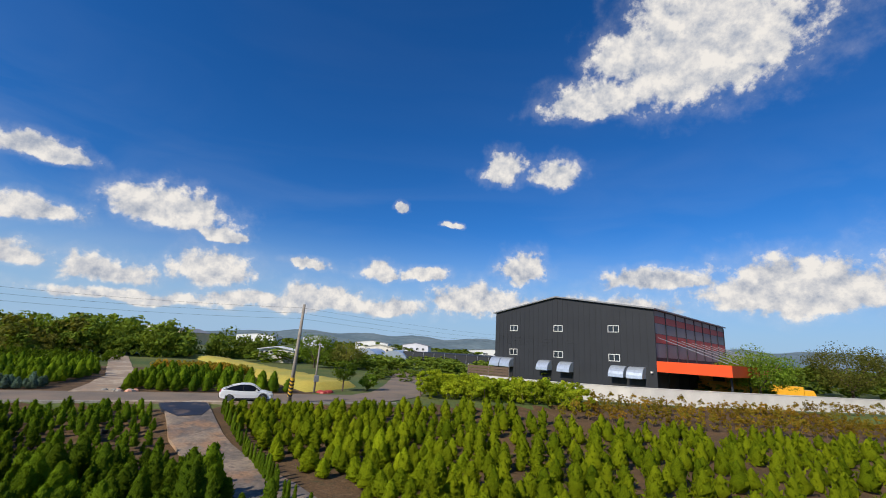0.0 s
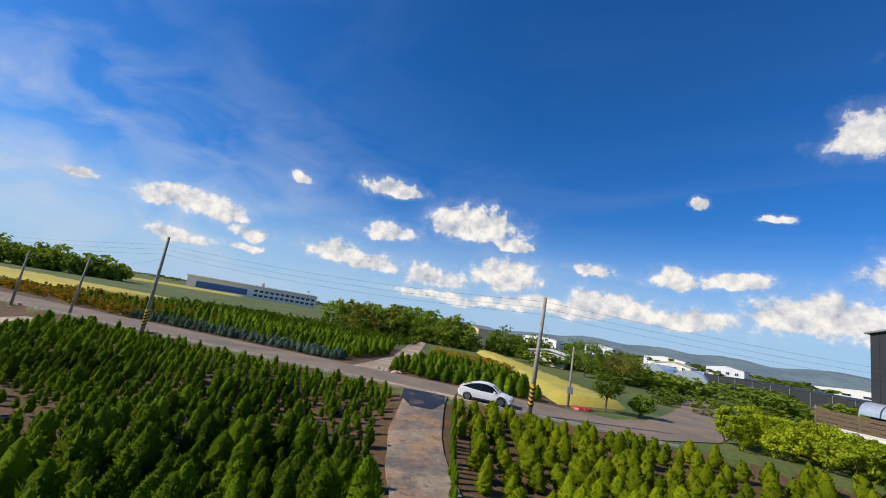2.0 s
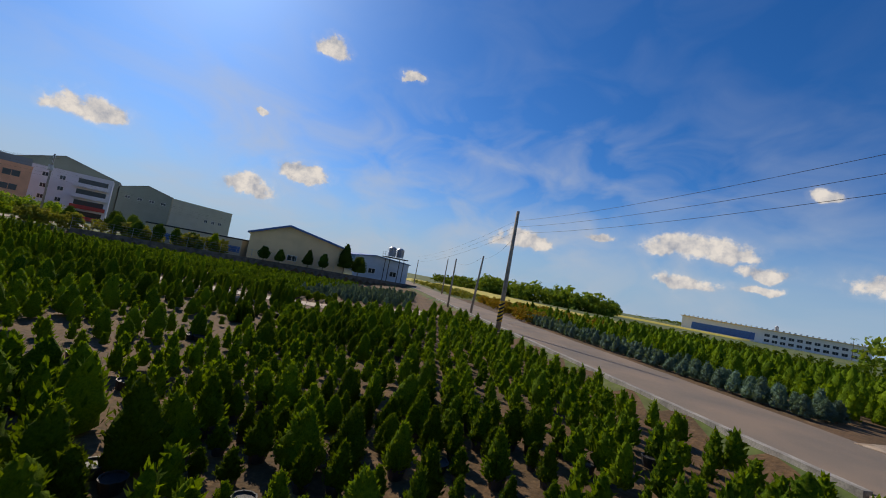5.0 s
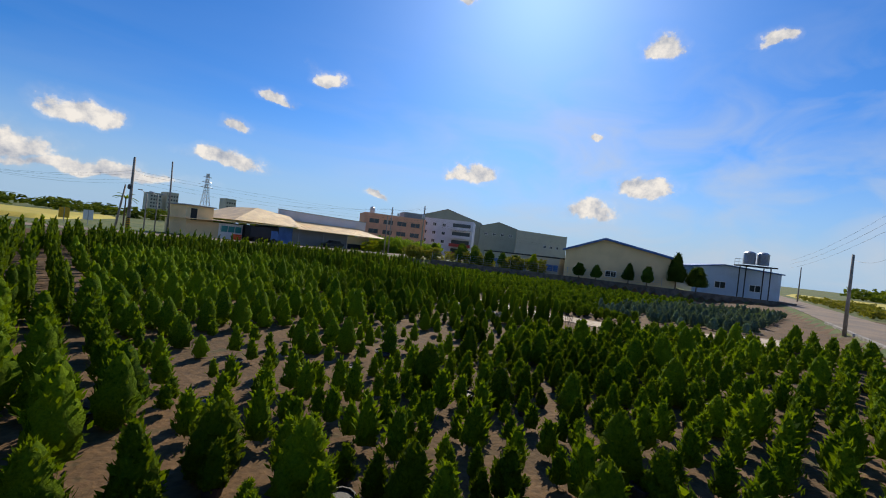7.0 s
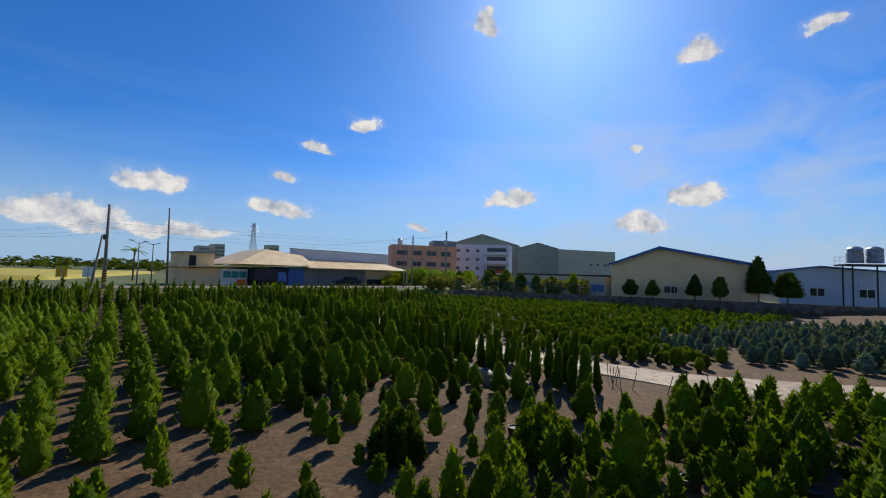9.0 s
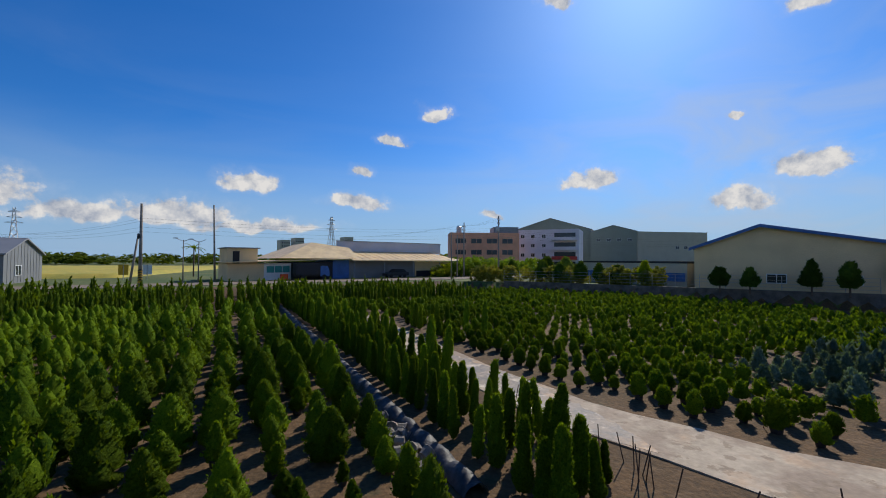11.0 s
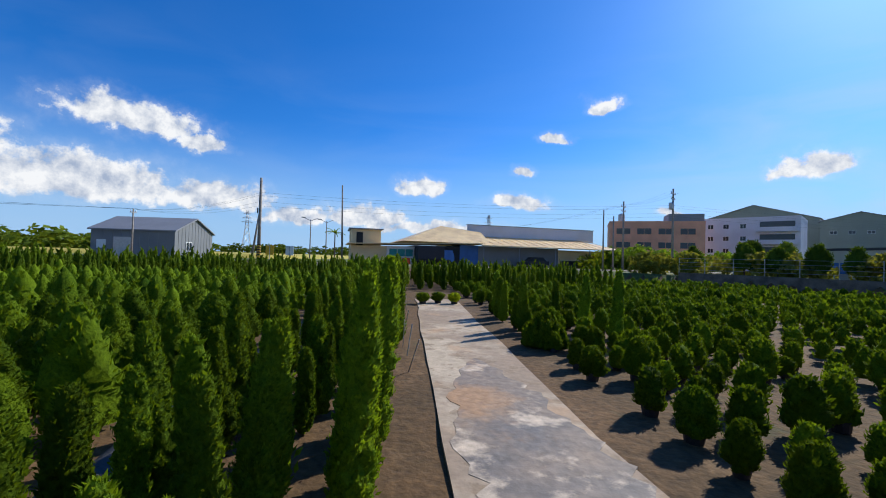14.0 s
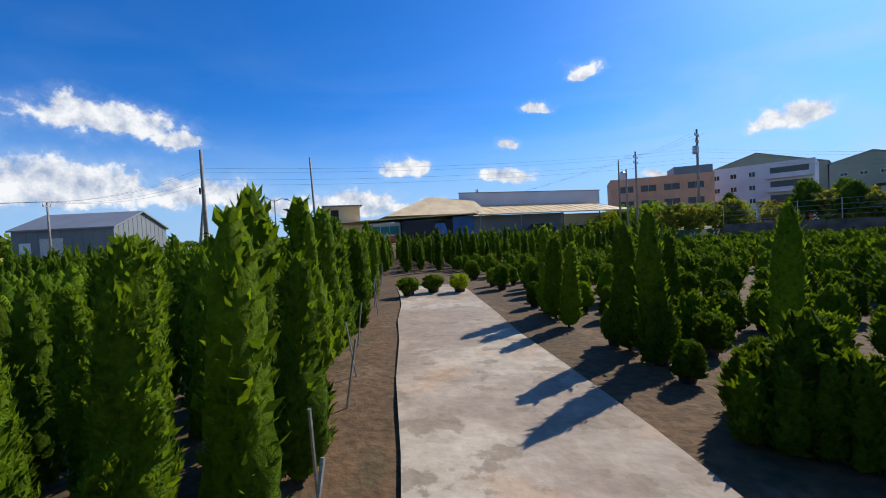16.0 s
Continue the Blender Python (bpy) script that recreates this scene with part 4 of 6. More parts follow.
def make_factory():
    ob, w = gable_house("factory", (10.2, 82.5), (26.6, 63.2), 30, 10.6, 12.7, DARKSTEEL, ROOFGREY, "tall dark grey steel-clad factory with red bands behind a white wall", peak_at=0.46, ribs=30)
    ob.scale = (1.17, 1.17, 1.17)
    for x in (3.1, 11.2, 19.5):
        window(ob, x, 7.7, 1.5, .9)
        window(ob, x, 4.0, 1.5, .9)
    for x in (-0.2, 1.9, 8.9, 12.4, 19.9, 22.2):
        aw = Shape()
        ring = [(math.sin(a) * 1.25, math.cos(a) * 1.35) for a in np.linspace(0, math.pi / 2, 7)]
        n = len(ring)
        vs = [(xx, -d, 2.15 + h) for xx in (x, x + 1.95) for d, h in ring] + [(xx, -d * .97, 2.10 + h * .97) for xx in (x, x + 1.95) for d, h in ring]
        fs = [(i, i + 1, n + i + 1, n + i) for i in range(n - 1)] + [(2 * n + i, 3 * n + i, 3 * n + i + 1, 2 * n + i + 1) for i in range(n - 1)]
        aw.add(vs, fs)
        for xx in (x, x + 1.92):
            aw.add([(xx, 0, 2.15)] + [(xx, -d, 2.15 + h) for d, h in ring] + [(xx + .03, 0, 2.15)] + [(xx + .03, -d, 2.15 + h) for d, h in ring],
                   [(0, i + 1, i + 2) for i in range(n - 1)] + [(n + 1, n + 3 + i, n + 2 + i) for i in range(n - 1)])
        part("awning", aw, ALU, ob, "curved silver awning")
        part("shutter", Shape().box(x + .1, -.06, -.2, x + 1.85, 0.02, 2.3), BLACK, ob, "dark roller shutter")
    # the long side: bands, seams, canopy
    for z0, z1 in ((9.0, 9.85), (6.55, 7.65)):
        for k in range(8):
            part("red_band", Shape().box(w, 0.2 + k * 3.75, z0, w + .06, 3.7 + k * 3.75, z1), REDSTEEL, ob, "red cladding band")
    for k in range(9):
        part("pilaster", Shape().box(w, k * 3.72, 0, w + .12, k * 3.72 + .2, 10.5), DARKSTEEL, ob)
    lighter = Shape().box(w + .003, 0.3, 4.8, w + .03, 29.8, 6.5).box(w + .003, .3, 7.7, w + .03, 29.8, 8.95).box(w + .003, .3, 9.9, w + .03, 29.8, 10.5)
    part("side_cladding", lighter, MIDSTEEL, ob)
    can = part("canopy", Shape().box(w + .1, 0.2, 3.3, w + 7.6, 27, 3.45), ORANGE, ob, "orange-red loading canopy")
    part("fascia", Shape().box(w + .1, .05, 3.1, w + 7.8, .3, 4.35).box(w + 7.5, .3, 3.1, w + 7.8, 27, 4.35), ORANGE, can)
    for k in range(7):
        part("stay", Shape().tube((w + .1, 1 + k * 4.1, 7.2), (w + 7.3, 1 + k * 4.1, 4.5), .04, n=5), GALV, can)
    for k in range(4):
        part("post", Shape().tube((w + 7.3, 1.5 + k * 8, -.1), (w + 7.3, 1.5 + k * 8, 3.3), .12, n=8), DARKSTEEL, can)
    part("security_light", Shape().box(w - .5, -.35, 2.9, w - .3, -.02, 3.1), WHITE, ob)


make_factory()


def long_wall(name, pts, top, thick, material, label, cap=None, base=-1.6, category="wall", piece=6.0):
    """A free-standing wall in bays, following the points."""
    ob = thing(name, pose(0, 0, 0), label, category, kind="structure")
    for p, q in zip(pts, pts[1:]):
        m, w = facing(p, q)
        k = max(1, round(w / piece))
        for i in range(k):
            o = part("bay", Shape().box(w * i / k + .006, 0, base, w * (i + 1) / k - .006, thick, top), material, ob)
            o.matrix_local = m
            if cap:
                c = part("coping", Shape().box(w * i / k, -.05, top, w * (i + 1) / k, thick + .05, top + .08), cap, ob)
                c.matrix_local = m
    return ob


long_wall("boundary_wall", [(4.0, 58.0), (13.4, 53.6), (22, 52.6), (34, 53.6), (72, 60)], 1.75, 0.2, WHITEWALL, "long white rendered wall round the factory yard", WHITEWALL)


def make_brown_fence():
    m, w = facing((3.6, 68.5), (9.6, 65.4))
    ob = thing("plank_screen", m, "reddish-brown plank screen beside the factory", "fence")
    for i in range(6):
        part("plank", Shape().box(0, 0, .3 + i * .42, w, .05, .66 + i * .42), BARK, ob)
    for x in (0, w / 2, w - .08):
        part("post", Shape().box(x, .05, -.1, x + .1, .15, 3.0), GALV, ob)


make_brown_fence()


# ---- the white car ----
def make_car():
    ob = thing("car", pose(0, 0, 0), "white coupe-style sport utility car parked on the farm road", "car")
    st = [  # x, half width low, half width belt, z low, z belt
        (-2.36, .74, .80, .48, .82), (-2.25, .86, .90, .36, 1.02), (-1.9, .92, .93, .30, 1.08), (-1.2, .93, .94, .28, 1.02), (0, .93, .94, .26, .98),
        (0.75, .93, .93, .27, .97), (1.1, .92, .91, .28, .99), (1.7, .91, .86, .30, .92), (2.15, .84, .76, .33, .80), (2.36, .66, .62, .42, .64)]
    sh = Shape()
    n = 8
    vs = []
    for x, wl, wb, zl, zb in st:
        zm = zl + (zb - zl) * .55
        vs += [(x, -wl, zl), (x, -wb * 1.02, zm), (x, -wb, zb - .05), (x, -wb * .86, zb), (x, wb * .86, zb), (x, wb, zb - .05), (x, wb * 1.02, zm), (x, wl, zl)]
    fs = [(i * n + j, i * n + (j + 1) % n, (i + 1) * n + (j + 1) % n, (i + 1) * n + j) for i in range(len(st) - 1) for j in range(n)]
    fs += [tuple(range(n)), tuple(range((len(st) - 1) * n, len(st) * n))[::-1]]
    sh.add(vs, fs)
    body = part("body", sh, CARWHITE, ob, smooth=False)
    cab = [(-2.05, .74, 1.05, .60, 1.10), (-1.3, .80, 1.0, .62, 1.42), (-.6, .82, .98, .62, 1.57), (.1, .82, .97, .62, 1.58), (.6, .80, .97, .58, 1.44), (1.22, .76, .97, .66, 1.0)]
    g = Shape()
    vs = []
    for x, wb, zb, wt, zt in cab:
        vs += [(x, -wb - .06, zb - .04), (x, -wt - .06, zt), (x, wt + .06, zt), (x, wb + .06, zb - .04)]
    fs = [(i * 4 + j, i * 4 + j + 1, (i + 1) * 4 + j + 1, (i + 1) * 4 + j) for i in range(len(cab) - 1) for j in range(3)] + [(0, 1, 2, 3), tuple(range((len(cab) - 1) * 4, len(cab) * 4))[::-1]]
    g.add(vs, fs)
    part("cabin_glass", g, TINTED, ob, "dark tinted windows")
    r = Shape()
    vs = []
    for x, wb, zb, wt, zt in cab[1:5]:
        vs += [(x, -wt - .08, zt - .02), (x, -wt - .02, zt + .03), (x, wt + .02, zt + .03), (x, wt + .08, zt - .02)]
    r.add(vs, [(i * 4 + j, i * 4 + j + 1, (i + 1) * 4 + j + 1, (i + 1) * 4 + j) for i in range(3) for j in range(3)])
    part("roof", r, CARWHITE, ob)
    for s in (-1, 1):
        rail = Shape()
        for (x0, a, b, c, d), (x1, e, f, p, q) in zip(cab, cab[1:]):
            rail.tube((x0, s * (c + .07), d), (x1, s * (p + .07), q), .035, n=5)
        part("roof_rail", rail, CARWHITE, ob)
        part("door_pillar", Shape().tube((-.35, s * .9, .96), (-.35, s * .70, 1.57), .035, n=5), BLACK, ob)
        part("mirror", Shape().box(.72, s * .92 - .08, 1.0, .90, s * .92 + .12 * s + .08, 1.14), CARWHITE, ob)
        part("headlight", Shape().box(2.02, s * .70 - .16, .68, 2.27, s * .70 + .12, .80), LAMP, ob, "clear headlight")
        part("tail_light", Shape().box(-2.36, s * .66 - .22, .88, -2.18, s * .66 + .22, .99), TAIL, ob, "red tail light")
        part("sill", Shape().box(-1.0, s * .90 - .05, .22, 1.0, s * .90 + .05, .36), BLACK, ob)
        for x in (-1.435, 1.435):
            part("wheel_arch", Shape().lathe([(.42, -.02), (.42, .05)], 16, pose(x, s * .92, .40, 90 * s, 0, 0)), BLACK, ob)
            ty = part("wheel", Shape().lathe([(.25, -.11), (.35, -.10), (.375, -.04), (.375, .05), (.35, .10), (.25, .11)], 18, pose(x, s * .85, .375, 90, 0, 0)), TYRE, ob)
            part("rim", Shape().lathe([(.255, -.03), (.06, -.01), (.06, .03), (.255, .03)], 14, pose(x, s * .96, .375, 90, 0, 0)), RIM, ty)
    part("rear_glass_spoiler", Shape().box(-2.2, -.7, 1.08, -1.95, .7, 1.12), CARWHITE, ob)
    part("bumper", Shape().box(-2.42, -.72, .36, -2.28, .72, .56), BLACK, ob, "dark rear bumper")
    part("number_plate", Shape().box(-2.40, -.25, .66, -2.36, .25, .78), WHITE, ob)
    part("grille", Shape().box(2.28, -.42, .48, 2.40, .42, .66), BLACK, ob)
    c = np.array((-17.2, 35.95))
    ob.matrix_basis = pose(c[0], c[1], 0.0, 0, 0, 21.9)
    ob.scale = (.82, .82, .82)


make_car()


# ---- poles and cables ----
def slanted_bands(r, z0, count, step):
    sh = Shape()
    n = 14
    for k in range(count):
        vs = []
        for dz in (0, step * .5):
            for i in range(n):
                a = 2 * math.pi * i / n
                vs.append((r * math.cos(a), r * math.sin(a), z0 + k * step + dz + .14 * math.sin(a)))
        sh.add(vs, [(i, (i + 1) % n, n + (i + 1) % n, n + i) for i in range(n)])
    return sh


def pole(x, y, tall, r=.17, striped=True, lean=(0, 0), z=0.0, label="weathered concrete utility pole", arms=(), group="utility poles along the road"):
    ob = thing("utility_pole", pose(x, y, z, lean[0], lean[1], 30), label + (" with yellow and black stripes" if striped else ""), "pole", group)
    part("shaft", Shape().lathe([(r, -.3), (r * .62, tall)], 12), POLE, ob, smooth=True)
    if striped:
        part("sleeve", Shape().lathe([(r + .012, .5), (r + .004, 1.95)], 14, caps=False), YELLOW, ob, "yellow warning sleeve")
        part("stripes", slanted_bands(r + .022, .62, 5, .27), BLACK, ob, "black slanted stripes")
    for h, half, turn in arms:
        part("crossarm", Shape().box(-half, -.06, h - .06, half, .06, h + .06, pose(0, 0, 0, 0, 0, turn)), GALV, ob)
        for s in (-.9, 0, .9):
            part("insulator", Shape().lathe([(.04, 0), (.06, .05), (.04, .1), (.06, .15), (.03, .2)], 7, pose(math.cos(radians(turn)) * s * half, math.sin(radians(turn)) * s * half, h + .06)), WHITE, ob)
    return ob


def cable(pts, sag, r=.007, n=14):
    """One cable for each span: a thin sweep that sags between its two ends."""
    for a, b in zip(pts, pts[1:]):
        a, b = Vector(a), Vector(b)
        side = (b - a).cross(Vector((0, 0, 1))).normalized() * r
        up = Vector((0, 0, r))
        vs = []
        for i in range(n + 1):
            u = i / n
            p = a.lerp(b, u) - Vector((0, 0, 4 * sag * u * (1 - u)))
            vs += [p + side, p + up, p - side, p - up]
        fs = [(i * 4 + j, i * 4 + (j + 1) % 4, i * 4 + 4 + (j + 1) % 4, i * 4 + 4 + j) for i in range(n) for j in range(4)]
        sh = Shape().add(vs, fs)
        tagged(new("overhead_cable", sh.mesh("overhead_cable", WIRE)), "thin black overhead cable strung between poles", "cable", "overhead cables")


SHORT = (-14.0, 44.2)
P1, P2, P4, P3 = (-13.9, 36.2), (-44.7, 23.4), (-54.3, 20.4), (-60.3, 17.2)
pole(*P1, 7.9, .18, True, (0, 1.2))
pole(*P2, 8.5, .18, True)
pole(*P4, 5.6, .13, False, (-3, 0), label="slim dark timber utility pole")
pole(*P3, 5.2, .12, False, label="slim grey concrete pole beside the road")
pole(-88, 11.5, 6.5, .13, False, label="slim grey concrete pole beside the road")
pole(-121, -2, 6.5, .13, False, label="slim grey concrete pole beside the road")
sp = pole(*SHORT, 4.8, .11, False, label="short concrete pole with a meter box")
part("meter_box", Shape().box(-.22, -.35, 1.0, .22, -.1, 1.6), GALV, sp, "grey meter box")
for h in (7.6, 7.15, 6.7):
    cable([(P2[0] - 40, P2[1] - 16.5, h - 1.8), (P2[0], P2[1], h + .2), (P1[0], P1[1], h), (P1[0] + 36, P1[1] + 34, h)], .55)
cable([(P2[0], P2[1], 6.5), (P4[0], P4[1], 5.3), (P3[0], P3[1], 4.9)], .5)
cable([(P1[0], P1[1], 6.2), (SHORT[0], SHORT[1], 4.5)], .3)


# ---- broad-leaved trees, shrubs and woods ----
def clump_crown(wide, tall, clumps, per, leaf, seed, flat=0.75):
    """A crown of many leaf quads gathered in clumps, with gaps; centre of its base at the origin."""
    rng = np.random.default_rng(seed)
    d = rng.normal(0, 1, (clumps, 3))
    d /= np.linalg.norm(d, axis=1)[:, None]
    rad = rng.uniform(.45, 1.0, (clumps, 1)) ** .6
    c = d * rad * np.array([wide / 2, wide / 2, tall / 2]) * .85
    c[:, 2] += tall / 2
    size = wide * rng.uniform(.10, .2, (clumps, 1, 1))
    off = rng.normal(0, 1, (clumps, per, 3))
    off /= np.linalg.norm(off, axis=2)[..., None]
    p = (c[:, None] + off * size * rng.uniform(.6, 1.05, (clumps, per, 1)) * np.array([1, 1, flat])).reshape(-1, 3)
    nrm = off.reshape(-1, 3) + rng.normal(0, .45, (clumps * per, 3)) + np.array([0, 0, .25])
    nrm /= np.linalg.norm(nrm, axis=1)[:, None]
    t = np.cross(nrm, rng.normal(0, 1, nrm.shape))
    t /= np.linalg.norm(t, axis=1)[:, None]
    b = np.cross(nrm, t)
    ln = leaf * rng.uniform(.6, 1.3, (len(p), 1))
    v = np.stack([p - t * ln * .5, p + b * ln * .33, p + t * ln * .5, p - b * ln * .33], 1).reshape(-1, 3)
    return v, np.arange(len(v)).reshape(-1, 4)


CLUMPS = {}


def broad_tree(x, y, tall, wide, material, label, seed, trunk=0.3, name="tree", z=None, leaf=None, clumps=46, per=34, group="", category="tree"):
    z = z_at(x, y) if z is None else z
    ob = thing(name, pose(x, y, z, 0, 0, seed * 47 % 360), label, category, group)
    rng = np.random.default_rng(seed)
    sh, h0 = Shape(), tall * trunk
    r = tall * .022 + .02
    sh.tube((0, 0, -.15), (.04 * tall * rng.uniform(-1, 1), .02 * tall, h0), r, r * .75, 8)
    part("trunk", sh, BARK, ob)
    for i in range(5):
        a = i * 1.26 + rng.uniform(0, .6)
        q = (math.cos(a) * wide * .3, math.sin(a) * wide * .3, h0 + (tall - h0) * rng.uniform(.4, .75))
        part("limb", Shape().tube((0, .02 * tall, h0 * .9), q, r * .6, r * .18, 6), BARK, ob)
    v, f = clump_crown(wide, tall - h0 * .8, clumps, per, leaf or max(.16, tall * .045), seed)
    v = v + np.array([0, 0, h0 * .8])
    part("crown", array_mesh("crown", v, f, material), None, ob)
    return ob


def shrub_row(name, places, tall, wide, material, label, category, group, seed, clumps=16, per=24, leaf=.13, kind=""):
    meshes = [array_mesh("crown", *clump_crown(wide, tall, clumps, per, leaf, seed + k), material) for k in range(3)]
    stem = Shape().lathe([(.03, -.1), (.02, tall * .5)], 5).mesh("stem", BARK)
    rng = np.random.default_rng(seed)
    for x, y in places:
        ob = thing(name, pose(x, y, z_at(x, y), 0, 0, rng.uniform(0, 360)), label, category, group)
        part("crown", meshes[int(rng.integers(3))], None, ob)
        part("stem", stem, None, ob)
        s = rng.uniform(.8, 1.2)
        ob.scale = (s * rng.uniform(.9, 1.1), s, s * rng.uniform(.9, 1.15))


def woods(name, spots, material, label, seed, clumps=9, per=11, leaf=.16, category="woods"):
    """Distant trees that nobody could count, in one mesh. spots: x, y, height, width."""
    vs, qs, base = [], [], 0
    lib = [clump_crown(1, 1, clumps, per, leaf, seed + k) for k in range(6)]
    rng = np.random.default_rng(seed)
    for x, y, h, w in spots:
        v, f = lib[int(rng.integers(6))]
        a = rng.uniform(0, 6.28)
        c, s = math.cos(a) * w, math.sin(a) * w
        vs.append(np.stack([v[:, 0] * c - v[:, 1] * s + x, v[:, 0] * s + v[:, 1] * c + y, v[:, 2] * h * 1.05 - .1 * h], 1))
        qs.append(f + base)
        base += len(v)
    return tagged(new(name, array_mesh(name, np.concatenate(vs), np.concatenate(qs), material)), label, category, kind="stuff")


def belt(p, q, deep, count, h, w, seed):
    """Spots for trees along a line from p to q and up to deep metres behind it."""
    rng = np.random.default_rng(seed)
    p, q = np.array(p, float), np.array(q, float)
    d = (q - p) / np.linalg.norm(q - p)
    nn = np.array((-d[1], d[0]))
    out = []
    for i in range(count):
        c = p + (q - p) * rng.uniform() + nn * rng.uniform(-.5, .5) * deep
        k = rng.uniform(.65, 1.25)
        out.append((c[0], c[1], h * k, w * k * rng.uniform(.85, 1.3)))
    return out


# clipped hedge bed of bright shrubs in front of the factory wall
rng = np.random.default_rng(8)
spots = [(x + rng.normal(0, .2), y + rng.normal(0, .2)) for x in np.arange(-3.4, 14.2, 1.3) for y in np.arange(45.2, 54.5, 1.3) if y < 57.4 - .46 * (x - 4) - 1.2 and seg_gap(x, y, ROAD_LINE) > 3.5]
shrub_row("hedge_shrub", spots, 2.1, 1.9, HEDGE, "bright yellow-green leafy hedge shrub", "shrub", "hedge bed in front of the wall", 60, 22, 32, .19)
# bronze shrubs in two rows below the wall
spots = []
for k, off in enumerate((-3.0, -6.0, -9.0, -12.0)):
    for t in np.arange(4, 50, 1.2):
        x = 5.0 + t + .3 * k
        y = 53.2 + off + .13 * max(0, x - 26)
        if x > 14.8 or (k == 3 and x > 9):
            spots.append((x + rng.normal(0, .1), y + rng.normal(0, .1)))
shrub_row("bronze_shrub", spots, 1.65, 1.0, RUST, "slender bronze-leaved shrub in a row below the wall", "shrub", "bronze shrubs below the wall", 70, 22, 20, .13)

broad_tree(44.5, 60.5, 7.8, 10.5, BROADLEAF, "spreading olive-green tree behind the factory wall", 21, .32, leaf=.26, clumps=70, per=120)
broad_tree(61.5, 63.5, 9.4, 12, OLIVE, "large dense green tree at the yard's end", 22, .30, leaf=.27, clumps=70, per=120)
broad_tree(-11.8, 47.2, 3.3, 2.8, BROADLEAF, "small round-headed tree beside the farm road", 23, .38, leaf=.2)
broad_tree(-9.4, 49.0, 2.0, 2.2, BROADLEAF, "dark round bush beside the farm road", 24, .12, leaf=.2, category="bush", name="bush")
broad_tree(-3.4, 46.4, 2.8, 1.3, HEDGE, "narrow bright-green tree at the hedge's end", 25, .15, leaf=.2)
broad_tree(-24, 82, 6.4, 8.5, BROADLEAF, "broad dark-green tree behind the yellow field", 26, .22, leaf=.3, per=60)
broad_tree(-18.5, 84, 5.4, 7.0, OLIVE, "broad tree with fading leaves behind the yellow field", 27, .22, leaf=.3, per=60)

woods("woodland", belt((-84, 76), (-56, 93), 14, 60, 7.0, 7.0, 31), WOOD, "dense mixed green woodland behind the far beds", 31, 16, 28, .085)
woods("woodland", belt((-74, 74), (-66, 82), 8, 9, 7.2, 7.0, 32), OLIVE, "yellowing trees standing out in the woodland", 32, 16, 28, .085)
woods("woodland", belt((-60, 90), (-40, 104), 10, 24, 6.0, 6, 39), WOOD, "green trees at the yellow field's edge", 39, 16, 28, .085)
woods("scrub", belt((-45, 135), (60, 105), 80, 440, 2.8, 6.8, 33), WOOD, "rough green scrub and orchard trees", 33)
woods("scrub", belt((-8, 62), (10, 90), 22, 70, 1.3, 2.6, 41), WOOD, "low scrub on waste ground", 41)
woods("far_trees", belt((-900, 520), (500, 560), 520, 760, 6, 15, 34), WOOD, "distant patchwork of trees across the plain", 34, 5, 5, .28)
woods("far_trees", belt((-245, 8), (-214, 70), 22, 130, 9.5, 9, 35), WOOD, "dark grove of tall trees beyond the rice", 35, 10, 12)
woods("far_trees", belt((-330, -20), (-240, 20), 40, 120, 7, 9, 36), WOOD, "hedgerow trees beyond the rice", 36)
woods("far_trees", belt((-260, -240), (340, -235), 70, 400, 6.5, 12, 37), WOOD, "line of distant trees behind the village", 37)
woods("far_trees", belt((60, -120), (160, 60), 60, 160, 6, 10, 38), WOOD, "line of distant trees across the fields", 38)
woods("far_trees", belt((140, 60), (180, 300), 120, 160, 7, 12, 42), WOOD, "distant trees east of the factory", 42)
woods("village_shrubs", belt((-60.5, -44.5), (-77, -24.5), 3.0, 60, 2.3, 2.2, 51), OLIVE, "mixed green and yellow shrubs along the workshop wall", 51, 14, 26, .13, "shrubs")
woods("village_shrubs", belt((-62, -62), (-92, -84), 6, 70, 3.6, 3.6, 52), BROADLEAF, "green garden shrubs in front of the tiled house", 52, 14, 26, .11, "shrubs")
woods("village_shrubs", belt((-58, -58), (-84, -74), 3, 26, 2.6, 2.6, 53), HEDGE, "yellow-flowering shrubs in front of the tiled house", 53, 14, 26, .11, "shrubs")
woods("bronze_bed", belt(on_road(-75, 17), on_road(-44, 13), 13, 420, 1.3, 1.1, 43), RUST, "bed of bronze and green young trees", 43, 7, 10, .2, "shrubs")
woods("bronze_bed", belt(on_road(-140, 12), on_road(-75, 12), 9, 330, 1.2, 1.2, 44), OLIVE, "bed of yellowing young trees along the road", 44, 7, 10, .2, "shrubs")
woods("bronze_bed", belt(on_road(-13, 32), on_road(-7, 25), 8, 200, 1.3, 1.2, 45), RUST, "bed of bronze young trees beside the track", 45, 7, 10, .2, "shrubs")
woods("green_bed", belt(on_road(-70, 42), on_road(-24, 40), 18, 520, 1.6, 1.3, 46), THUJA, "dense rows of green young trees", 46, 7, 10, .2, "shrubs")


